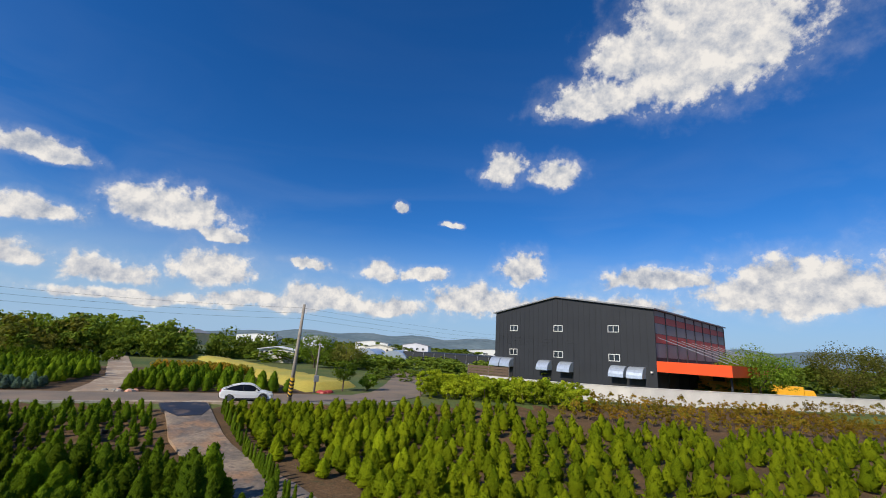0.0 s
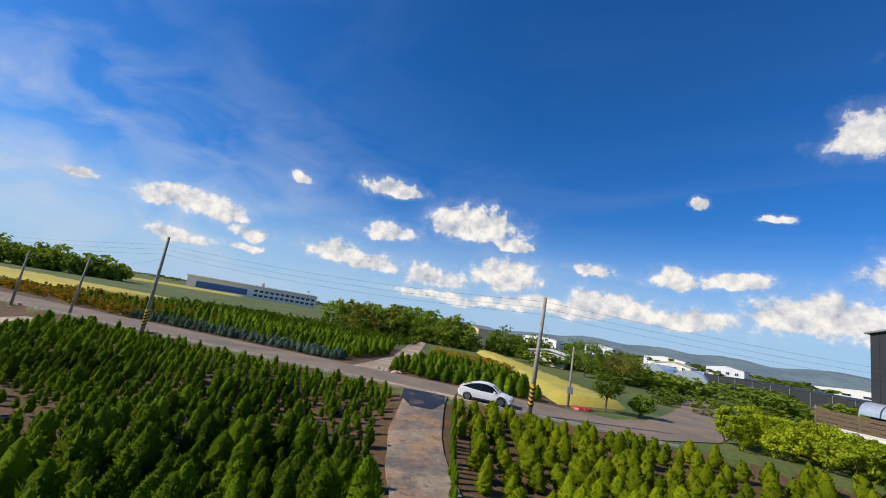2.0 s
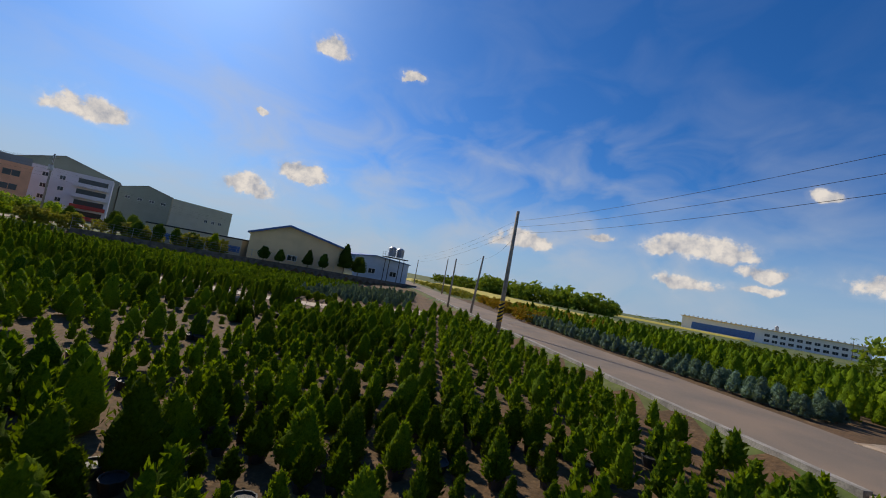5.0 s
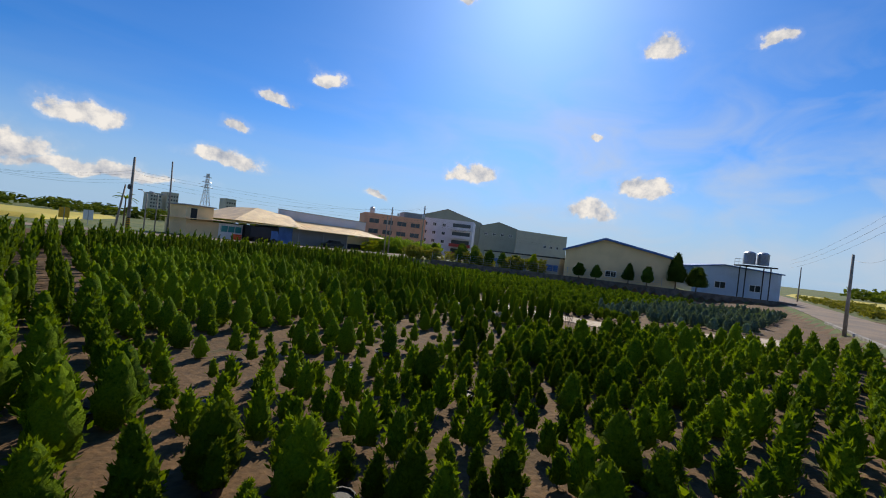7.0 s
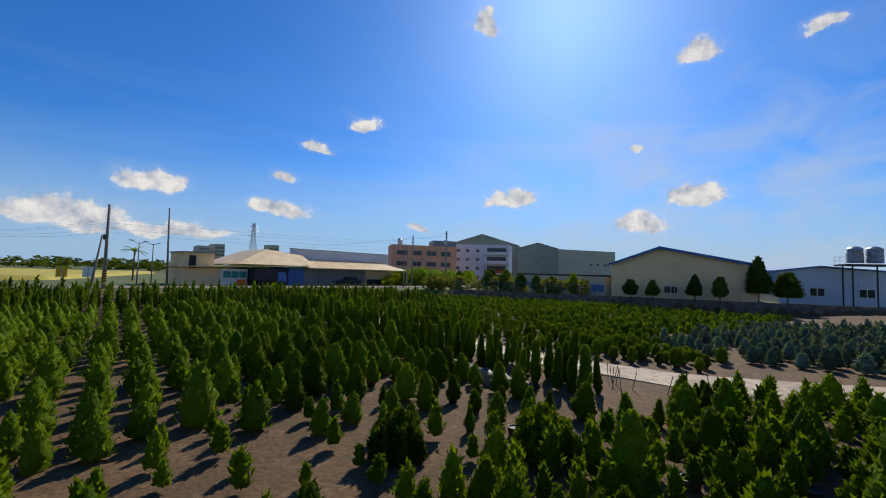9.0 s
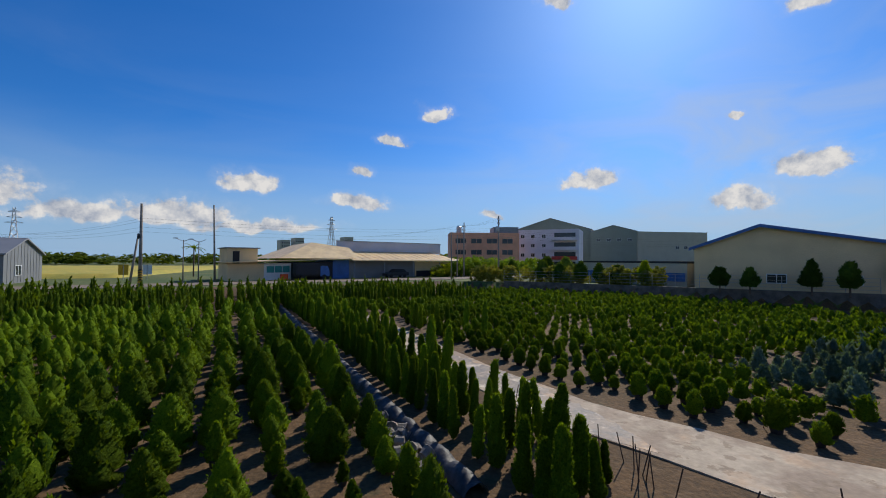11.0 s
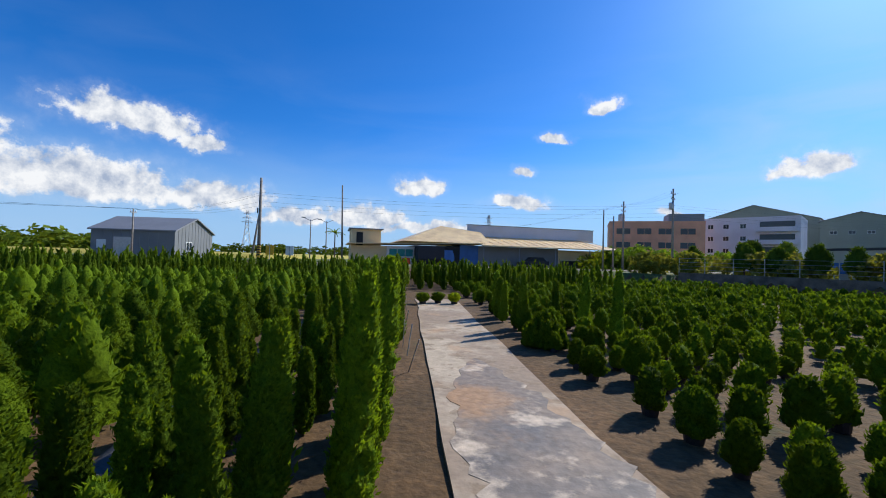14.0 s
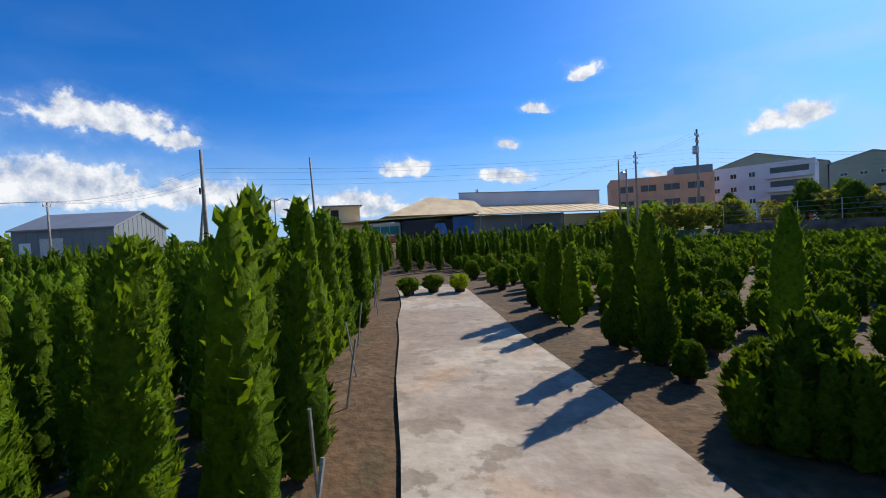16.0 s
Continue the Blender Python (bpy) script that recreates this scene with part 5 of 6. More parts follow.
def rice(name, corners, label):
    """A ripe field: a raised, uneven mat of stalks with steep sides."""
    a, b, c, d = [np.array(p, float) for p in corners]
    nu, nv = max(4, int(np.linalg.norm(b - a) / 1.2)), max(4, int(np.linalg.norm(d - a) / 1.2))
    nu, nv = min(nu, 110), min(nv, 70)
    rng = np.random.default_rng(4)
    U, V = np.meshgrid(np.linspace(0, 1, nu), np.linspace(0, 1, nv))
    P = (a * (1 - U[..., None]) + b * U[..., None]) * (1 - V[..., None]) + (d * (1 - U[..., None]) + c * U[..., None]) * V[..., None]
    Z = .62 + rng.normal(0, .06, U.shape)
    edge = (U == 0) | (U == 1) | (V == 0) | (V == 1)
    Z = np.where(edge, -.1, Z)
    i = (np.arange(nv - 1)[:, None] * nu + np.arange(nu - 1)[None]).ravel()
    me = array_mesh(name, np.concatenate([P, Z[..., None]], -1).reshape(-1, 3), np.stack([i, i + 1, i + nu + 1, i + nu], 1), RICE)
    tagged(new(name, me), label, "field", kind="stuff")


rice("rice_field", [(-14.8, 44), (-10.6, 52), (-43, 87), (-58, 99)], "golden ripe rice in a narrow field")
rice("rice_field", [on_road(-180, 22), on_road(-78, 27), on_road(-76, 44), on_road(-190, 46)], "golden ripe rice beyond the young trees")
rice("rice_field", [on_road(-175, 9), on_road(-120, 9), on_road(-120, 18), on_road(-175, 18)], "golden ripe rice beside the road")
rice("rice_field", [(-6, -64), (60, -48), (110, -150), (-8, -150)], "yellow-green rice field beyond the village road")
rice("rice_field", [(-350, 90), (-300, 70), (-250, 140), (-300, 170)], "golden ripe rice in front of the long building")


# ---- far north: hut, greenhouses, net houses, houses, hills ----
hut, hw = gable_house("farm_hut", (-38.6, 92.0), (-31.6, 93.0), 5, 2.5, 3.1, WHITEWALL, WHITE, "low white farm hut with a row of small openings", "hut")
for k in range(7):
    part("opening", Shape().box(.4 + k * .93, -.04, 1.75, .9 + k * .93, .03, 2.2), BLACK, hut)


def arch_house(p, q, deep, wide, tall, material, label):
    m, w = facing(p, q)
    ob = thing("greenhouse", m, label, "greenhouse")
    k = max(1, round(w / wide))
    for i in range(k):
        pts = [(math.cos(a) * wide / 2, math.sin(a) * tall) for a in np.linspace(0, math.pi, 11)]
        part("vault", Shape().prism([(x + wide * (i + .5), z) for x, z in pts], 0, deep), material, ob)
    return ob


arch_house((-24, 118), (-8, 118), 30, 8, 3.6, ALU, "pale arched plastic greenhouse")
net, nw = flat_house("net_house", (-10, 128), (36, 112), 40, 3.4, DARKSTEEL, "long black shade-net house with posts", "net house", parapet=.1)
for k in range(16):
    part("net_post", Shape().tube((k * nw / 15, -.1, 0), (k * nw / 15, -.1, 3.5), .06, n=6), GALV, net)
h1, w1 = gable_house("farmhouse", (-34, 215), (-20, 213), 10, 3.4, 4.8, WHITEWALL, BEIGEFAR, "pale farmhouse with a tin roof among scrub", "house")
for k in range(4):
    window(h1, 1.2 + k * 3.2, 1.8, 1.3, 1.1)
for i, (x, y, w, t, m) in enumerate(((-150, 330, 30, 6, WHITE), (-105, 350, 22, 7, PALEHOUSE), (-60, 340, 26, 6, WHITE), (-20, 300, 18, 6, PALEHOUSE), (30, 330, 36, 5, WHITE), (-210, 300, 22, 7, PALEHOUSE), (70, 260, 40, 6, BEIGEFAR), (-120, 190, 12, 5, CREAM))):
    hh, ww = gable_house("distant_house", (x, y), (x + w, y - 3), 14, t, t + 1.6, m, ROOFGREY, "distant low building among the trees", "house")
    for k in range(4):
        window(hh, w * (.08 + .23 * k), t * .45, w * .1, t * .25)


def make_hills():
    rng = np.random.default_rng(2)
    n = 150
    vs = []
    for row, (dist, k) in enumerate(((2700, 0.0), (3000, .55), (3400, .9), (3800, 1.0), (4200, .2))):
        for i in range(n):
            a = math.radians(150 - 160 * i / (n - 1))
            u = i / (n - 1)
            tall = 98 + 40 * smooth01((u - .45) / .35) + 9 * math.sin(u * 31) + 6 * math.sin(u * 73 + 1) + rng.normal(0, 1.5)
            fade = float(smooth01((u - .12) / .22)) * float(smooth01((1 - u) / .08))
            vs.append((math.cos(a) * dist, math.sin(a) * dist, -3 + k * tall * fade * (1 + .12 * math.sin(i * .9 + row))))
    qs = [(r * n + i, r * n + i + 1, (r + 1) * n + i + 1, (r + 1) * n + i) for r in range(4) for i in range(n - 1)]
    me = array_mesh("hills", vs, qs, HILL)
    tagged(new("hills", me), "long low wooded ridge tinted blue as if by haze", "hills", kind="structure")


make_hills()

# ---- west: long building, blue-grey shed with tanks, cream hall, factories ----
sch, sw = flat_house("long_building", (-322, 138), (-276, 216), 16, 8.2, WHITE, "long low white building with a blue-panelled stretch", z=0.0, parapet=.6, roof_mat=BEIGEFAR)
part("blue_panels", Shape().box(6, -.15, 1.0, 40, -.02, 5.4), BLUESTEEL, sch, "bright blue panels")
part("roof_slab", Shape().box(-1, -1.2, 8.3, sw + 1, 17, 8.7), TIN, sch)
for k in range(34):
    part("baluster", Shape().box(1 + k * 2.6, -1.0, 8.7, 1.9 + k * 2.6, -.8, 9.5), WHITE, sch)
for k in range(12):
    for zz in (1.2, 4.4):
        window(sch, sw - 46 + k * 3.8, zz, 2.6, 1.7, -.05)
part("roof_tank", Shape().lathe([(1, 9), (1, 11.4), (.5, 12)], 10, pose(sw * .55, 5, 0)), GALV, sch)

gb, gw = gable_house("tin_shed", (-98.4, -10.3), (-107.2, -.6), 13, 4.55, 5.2, BLUEGREY, BLUESTEEL, "pale blue-grey steel shed with a low roof", "shed", peak_at=.35, z=-.2, ribs=24)
for x in (3.4, 8.6):
    window(gb, x, 1.25, 1.7, 1.15)


def make_tanks():
    ob = thing("water_tanks", pose(-100.8, -2.2, 0, 0, 0, -48), "pair of silver water tanks on a steel stand", "water tank")
    for x in (-1.7, 1.7):
        for y in (-1.1, 1.1):
            part("leg", Shape().tube((x, y, -.2), (x, y, 5.2), .09, n=6), DARKSTEEL, ob)
    part("platform", Shape().box(-2.4, -1.6, 5.1, 2.4, 1.6, 5.3), DARKSTEEL, ob)
    for k in range(9):
        part("rail_post", Shape().tube((-2.35 + k * .587, -1.55, 5.3), (-2.35 + k * .587, -1.55, 6.3), .025, n=5), GALV, ob)
    part("rail", Shape().tube((-2.4, -1.55, 6.3), (2.4, -1.55, 6.3), .03, n=5).tube((-2.4, -1.55, 5.8), (2.4, -1.55, 5.8), .025, n=5), GALV, ob)
    for x in (-.95, .95):
        rings = []
        for k in range(12):
            rings += [(.82, 5.5 + k * .15), (.86, 5.56 + k * .15), (.82, 5.62 + k * .15)]
        part("tank", Shape().lathe(rings + [(.5, 7.5), (.15, 7.6)], 16, pose(x, 0, 0)), GALV, ob)


make_tanks()

hall, yw = gable_house("cream_hall", (-79.2, -22.2), (-88.6, -8.0), 30, 4.7, 7.0, CREAM, BLUEGREY, "cream-rendered workshop hall with a blue-edged gable", "hall", peak_at=.36, overhang=.5, trim=BLUESTEEL)
for x in (6.6, 12.2):
    window(hall, x, .9, 1.7, 1.0)
low, lw = flat_house("lean_to", (-77.5, -42), (-80.6, -24.5), 12, 2.9, BEIGEFAR, "low workshop wing with a blue lower wall", "workshop", parapet=.25, roof_mat=DARKSTEEL)
part("blue_band", Shape().box(0.2, -.08, .6, lw - .2, -.02, 1.7), BLUESTEEL, low, "blue painted band")
WALL_LINE = [(-62.0, -37.6), (-86.2, -9.0), (-97.5, 4.4)]
long_wall("retaining_wall", [p for p in WALL_LINE[::-1]][::-1], 0.28, 0.25, STAINED, "dark stained concrete retaining wall along the nursery")


def make_wire_fence():
    ob = thing("wire_fence", pose(0, 0, 0), "thin wire fence with steel posts on the retaining wall", "fence")
    m, w = facing(WALL_LINE[0], WALL_LINE[1])
    k = 16
    for i in range(k + 1):
        o = part("post", Shape().tube((w * i / k, .12, .25), (w * i / k, .12, 1.75), .03, n=6), GALV, ob)
        o.matrix_local = m
    for z in (.6, .95, 1.3, 1.68):
        o = part("wire", Shape().tube((0, .12, z), (w, .12, z), .012, n=4), GALV, ob)
        o.matrix_local = m


make_wire_fence()

EVERGREEN = leaf_mat("village_evergreen", (0.030, 0.062, 0.006), (0.085, 0.135, 0.016), 0.25)
for i, (x, y, h, w, mt) in enumerate(((-77.0, -17.2, 2.7, 1.9, EVERGREEN), (-78.6, -15.2, 2.7, 1.9, EVERGREEN), (-81.6, -11.5, 3.6, 1.9, EVERGREEN), (-83.2, -9.4, 3.4, 1.9, EVERGREEN), (-86.9, -7.0, 6.2, 2.8, EVERGREEN), (-89.6, -5.2, 4.2, 3.0, EVERGREEN),
                                      (-72.6, -27.5, 2.8, 1.9, EVERGREEN), (-71.4, -29.5, 3.0, 2.0, EVERGREEN), (-74.5, -25, 3.4, 2.1, GOLD), (-69.6, -31, 3.2, 2.0, EVERGREEN), (-67.8, -33.0, 3.0, 2.4, EVERGREEN), (-66.2, -35, 3.4, 2.0, EVERGREEN), (-70, -40, 4, 3, EVERGREEN), (-74, -41, 4, 3, WOOD), (-66, -44, 3.4, 2.6, EVERGREEN))):
    ob = thing("evergreen", pose(x - .8, y - .7, 0, 0, 0, i * 70), "small clipped evergreen tree beside the workshop wall", "tree", "trees along the workshop wall")
    part("trunk", Shape().lathe([(.09, -.1), (.06, h * .5)], 7), BARK, ob)
    crown = array_mesh("crown", *sprays(("column", "cone", "cone", "column", "cone", "dome")[i % 6], h * .78, w, 700, .26, 90 + i, .05, 11, 11, 11), mt)
    part("crown", crown, None, ob).location.z = h * .22

fa, w = gable_house("sage_factory", (-116, -143), (-139, -122), 40, 15.5, 20.3, SAGE, ROOFGREY, "huge sage-green steel factory hall", peak_at=.5)
fb, w = gable_house("sage_factory", (-136, -118), (-148, -107.5), 30, 14.0, 16.3, SAGE, ROOFGREY, "sage-green steel factory hall with small high windows", peak_at=.5)
for k in range(4):
    window(fb, 2 + k * 3.6, 10.5, 1.5, .9)
fc, w = flat_house("beige_factory", (-148, -107), (-176, -103), 30, 13.6, BEIGEFAR, "beige steel factory hall with a flat parapet", parapet=.3)
for k in range(3):
    window(fc, 15 + k * 3.5, 7.5, 1.6, 1.2)
ap, w = flat_house("apartment_house", (-101, -110), (-116, -97), 14, 12.6, PALEHOUSE, "pale grey four-storey apartment house with balconies", parapet=.7)
for fl in range(4):
    for k in (1.2, 4.6, 8.2):
        window(ap, k, 1.2 + fl * 3.1, 1.3, 1.2)
    bal = part("balcony", Shape().box(11.5, -1.3, .3 + fl * 3.1, w - .4, 0, .5 + fl * 3.1).box(11.5, -1.3, .5 + fl * 3.1, w - .4, -1.2, 1.4 + fl * 3.1), REDSTEEL if fl < 2 else PALEHOUSE, ap)
    part("balcony_opening", Shape().box(12.2, -.06, .7 + fl * 3.1, w - 1.0, .02, 2.8 + fl * 3.1), GLASS, ap)
orr, w = flat_house("tiled_house", (-73.7, -99), (-93.5, -94), 12, 10.6, BRICK, "orange-tiled three-storey house with dark window bands", parapet=.6)
for fl in range(3):
    for k in range(4):
        window(orr, 1.5 + k * 4.6, 1.4 + fl * 3.3, 3.2, 1.5, glass=GLASS, frame_mat=BRICK)
part("stair_tower", Shape().box(13, 1, 10.6, w, 8, 13.0), ROOFGREY, orr)
part("roof_tank", Shape().lathe([(.8, 11.2), (.8, 13.2), (.3, 13.6)], 10, pose(3, 5, 0)), GALV, orr)

# ---- south: the tin-roofed shed on the village road ----
def make_shed():
    A = np.array((-25.0, -50.0))
    B = A + np.array((-.937, -.35)) * 41.5
    m, w = facing(A, B)
    ob = thing("village_shed", m, "rambling single-storey workshop with patched tan tin roofs", "workshop")
    part("upper_room", Shape().box(-.5, .5, 2.4, 3.6, 7, 4.7), CREAM, ob, "cream upper room with a dark doorway")
    part("upper_roof", Shape().box(-.8, .1, 4.7, 3.9, 7.3, 4.85), ROOFGREY, ob)
    part("doorway", Shape().box(.2, .44, 2.5, 1.1, .52, 4.3), BLACK, ob)
    for k, (x0, x1, mt, z1) in enumerate(((-.5, 4.4, CREAM, 2.45), (4.4, 8.4, WHITE, 2.5), (8.4, 15.2, DARKSTEEL, 2.7), (15.2, 18.1, BLUESTEEL, 3.0), (18.1, 31.5, MIDSTEEL, 2.95), (31.5, 41.0, CREAM, 2.75))):
        part("front_wall", Shape().box(x0 + .004, 0, -.3, x1 - .004, 8, z1), mt, ob)
    part("teal_board", Shape().box(4.7, -.08, 1.1, 8.2, -.01, 2.1), TEAL, ob, "teal painted board")
    for k in range(4):
        part("mullion", Shape().box(4.7 + k * 1.15, -.11, 1.1, 4.77 + k * 1.15, -.08, 2.1), WHITE, ob)
    part("low_roof", Shape().prism([(-1, 2.6), (18.3, 3.2), (18.3, 3.32), (-1, 2.72)], -1.3, 9), TIN, ob)
    part("gable_roof", Shape().add([(6.5, -.4, 3.3), (13.6, 5.4, 6.1), (20, 4.4, 5.3), (6.5, 16, 3.25), (13.6, 16, 5.95), (20, 16, 5.2), (20, -.4, 3.3), (20, 16, 3.2)], [(0, 1, 4, 3), (1, 2, 5, 4), (0, 6, 2, 1), (2, 6, 7, 5), (3, 4, 5, 7)]), TIN, ob)
    for k in range(16):
        part("sheet_joint", Shape().tube((18.6 + k * 1.42, -1.9, 3.16), (18.6 + k * 1.42, 5.2, 4.66), .035, n=4), TIN, ob)
    part("front_roof", Shape().add([(18, -2, 3.05), (41.5, -2, 3.05), (38.5, 5.4, 4.65), (18, 5.4, 4.65), (18, -2, 2.9), (41.5, -2, 2.9), (38.5, 5.4, 4.5), (18, 5.4, 4.5)], [(0, 1, 2, 3), (7, 6, 5, 4), (0, 4, 5, 1), (1, 5, 6, 2), (2, 6, 7, 3), (3, 7, 4, 0)]), TIN, ob)
    par = part("parapet", Shape().box(18.1, 5.45, 4.4, 41.6, 5.6, 6.5), PALEHOUSE, ob, "silvery corrugated parapet")
    for k in range(7):
        part("rib", Shape().box(18.1, 5.38, 4.75 + k * .25, 41.6, 5.45, 4.83 + k * .25), PALEHOUSE, par)
    part("parapet_cap", Shape().box(18.0, 5.3, 6.5, 41.7, 5.7, 6.6), ROOFGREY, ob)
    for x in (18.3, 24, 30, 36, 41):
        part("post", Shape().tube((x, -1.8, -.1), (x, -1.8, 3.0), .07, n=6), ROOFGREY, ob)
    part("gate", Shape().box(31.8, -.08, 0, 40, -.02, 1.1), DARKSTEEL, ob)


make_shed()


def small_vehicle(name, x, y, turn, body_mat, label, long=4.4, tall=1.45, category="car"):
    ob = thing(name, pose(x, y, 0, 0, 0, turn), label, category)
    l = long / 2
    part("body", Shape().prism([(-l, .35), (l, .35), (l, .75), (l * .55, .9), (-l, .95)], -.85, .85), body_mat, ob)
    part("cabin", Shape().prism([(-l * .85, .93), (l * .5, .9), (l * .2, tall), (-l * .6, tall)], -.75, .75), GLASS, ob)
    part("roof", Shape().prism([(-l * .62, tall), (l * .22, tall), (l * .18, tall + .05), (-l * .58, tall + .05)], -.74, .74), body_mat, ob)
    for wx in (-l * .62, l * .62):
        for wy in (-.8, .8):
            part("wheel", Shape().lathe([(.2, -.1), (.32, -.08), (.32, .08), (.2, .1)], 12, pose(wx, wy, .32, 90, 0, 0)), TYRE, ob)
    return ob


shed_d = np.array((-.937, -.35))


def by_shed(u, out=2.0):
    return np.array((-25.0, -50.0)) + shed_d * u + np.array((-.35, .937)) * out


c = by_shed(26, 2.2)
small_vehicle("parked_car", c[0], c[1], 20, DARKSTEEL, "dark grey saloon car parked at the workshop")


def lorry(x, y, turn, cab_mat, box_mat, label, long=5.2, name="lorry"):
    ob = thing(name, pose(x, y, 0, 0, 0, turn), label, "lorry")
    part("load_box", Shape().box(-long / 2, -1.0, .8, long / 2 - 1.5, 1.0, 2.55), box_mat, ob)
    part("cab", Shape().prism([(long / 2 - 1.45, .5), (long / 2, .5), (long / 2, 1.3), (long / 2 - .3, 2.1), (long / 2 - 1.45, 2.1)], -.95, .95), cab_mat, ob)
    part("windscreen", Shape().prism([(long / 2 - .02, 1.32), (long / 2 + .02, 1.32), (long / 2 - .27, 2.02), (long / 2 - .31, 2.02)], -.85, .85), GLASS, ob)
    part("chassis", Shape().box(-long / 2, -.7, .5, long / 2 - .2, .7, .8), BLACK, ob)
    for wx in (-long * .3, long * .34):
        for wy in (-.85, .85):
            part("wheel", Shape().lathe([(.2, -.13), (.4, -.1), (.4, .1), (.2, .13)], 12, pose(wx, wy, .4, 90, 0, 0)), TYRE, ob)
    return ob


c = by_shed(11, 1.7)
lorry(c[0], c[1], 200, BLUESTEEL, DARKSTEEL, "small blue lorry with a dark covered bed")
c = by_shed(7, 1.2)
ob = thing("crate", pose(c[0], c[1], 0, 0, 0, 20), "stack of orange plastic crates at the workshop", "crate")
for k in range(3):
    part("tray", Shape().box(-.5, -.4, k * .3 + .01, .5, .4, k * .3 + .28), ORANGE, ob)

# yellow lorry-mounted crane in the factory yard
cr = lorry(45.8, 69.7, -38, TRUCKYEL, TRUCKYEL, "yellow crane lorry parked beneath the canopy", 9.5, "crane_lorry")
part("boom", Shape().box(-3.6, -.35, 2.6, 4.0, .35, 3.3), TRUCKYEL, cr)
part("crane_cab", Shape().box(-1.2, -1.1, 2.55, .4, -.36, 3.7), BLACK, cr)
lorry(54, 68, -30, TRUCKYEL, TRUCKYEL, "second yellow machine in the factory yard", 8.5, "crane_lorry")

# ---- dark barn, village poles and pylons ----
barn, bw = gable_house("barn", (-.9, -46.8), (.5, -56.6), 11, 3.6, 5.55, MIDSTEEL, ROOFGREY, "grey steel barn with a shallow roof", "barn", z=0.0, overhang=.3, ribs=12)
window(barn, 2.6, .9, 1.5, 1.3)
sd = Shape()
for k in range(8):
    sd.box(-.03, 1 + k * 1.2, 0, 0, 1.06 + k * 1.2, 3.5)
part("side_seams", sd, MIDSTEEL, barn)
part("side_door", Shape().box(-.05, 5.5, 0, 0, 8, 2.6), GALV, barn)
part("side_window", Shape().box(-.06, 9, 1, 0, 10.2, 2.2), WHITE, barn)

VIL = "poles along the village road"
q1 = pole(-18.3, -37.3, 9.2, .2, True, label="tall dark utility pole", group=VIL)
part("cable_drum", Shape().lathe([(.3, -.06), (.3, .06)], 10, pose(.25, 0, 5.6, 0, 90, 0)), DARKSTEEL, q1)
pole(-17.0, -38.1, 5.9, .14, False, (0, -7), label="short leaning timber prop pole", group=VIL)
pole(-22.2, -53.0, 11.2, .16, False, (0, 1.5), label="tall thin bare pole", group=VIL)
pole(-67.3, -51.0, 11.0, .17, True, arms=((10.3, .9, 20), (9.6, .7, 20)), label="utility pole with a transformer", group=VIL)
pole(-63.8, -59.3, 10.4, .17, False, arms=((9.6, .8, 20), (8.9, .8, 20)), label="utility pole with crossarms", group=VIL)
pole(-61.5, -56.5, 7.8, .14, False, label="slim rusty steel utility pole", group=VIL)
pole(-58.0, -49.2, 7.8, .12, False, label="slim grey concrete utility pole", group=VIL)
pole(-2.8, -37.9, 5.6, .12, False, arms=((5.2, .4, 60),), label="slim grey pole with a lamp", group=VIL)
for x, y in ((-19.4, -48.1), (-20.6, -50.7)):
    ob = pole(x, y, 5.7, .09, False, label="grey street lamp with two heads", group=VIL)
    part("lamp_arm", Shape().tube((0, 0, 5.5), (.9, 0, 5.9), .04, n=6).tube((0, 0, 5.5), (-.9, 0, 5.9), .04, n=6), GALV, ob)
    part("lamp_head", Shape().box(.7, -.12, 5.85, 1.2, .12, 5.98), GALV, ob)
tr = Shape().lathe([(.28, 8.2), (.32, 8.3), (.32, 9.0), (.28, 9.1)], 12, pose(.45, .1, 0))
ob = tagged(new("transformer", tr.mesh("transformer", GALV)), "grey drum transformer hung on the utility pole", "transformer")
ob.matrix_basis = pose(-67.3, -51.0, 0, 0, 0, 30)
for h, o in ((7.6, 0), (7.2, .4), (6.6, 0), (6.1, .3)):
    cable([(90, -10, h + 1), (-2.8, -37.9 + o, min(h, 5.6)), (-18.3, -37.3 + o, h), (-67.3, -51.0 + o, h + 1.2), (-130, -66, h + 1)], .7)
for o in (-.8, 0, .8):
    cable([(-67.3 + o, -51, 10.5), (-63.8 + o, -59.3, 9.9), (-50, -110, 10)], .4)


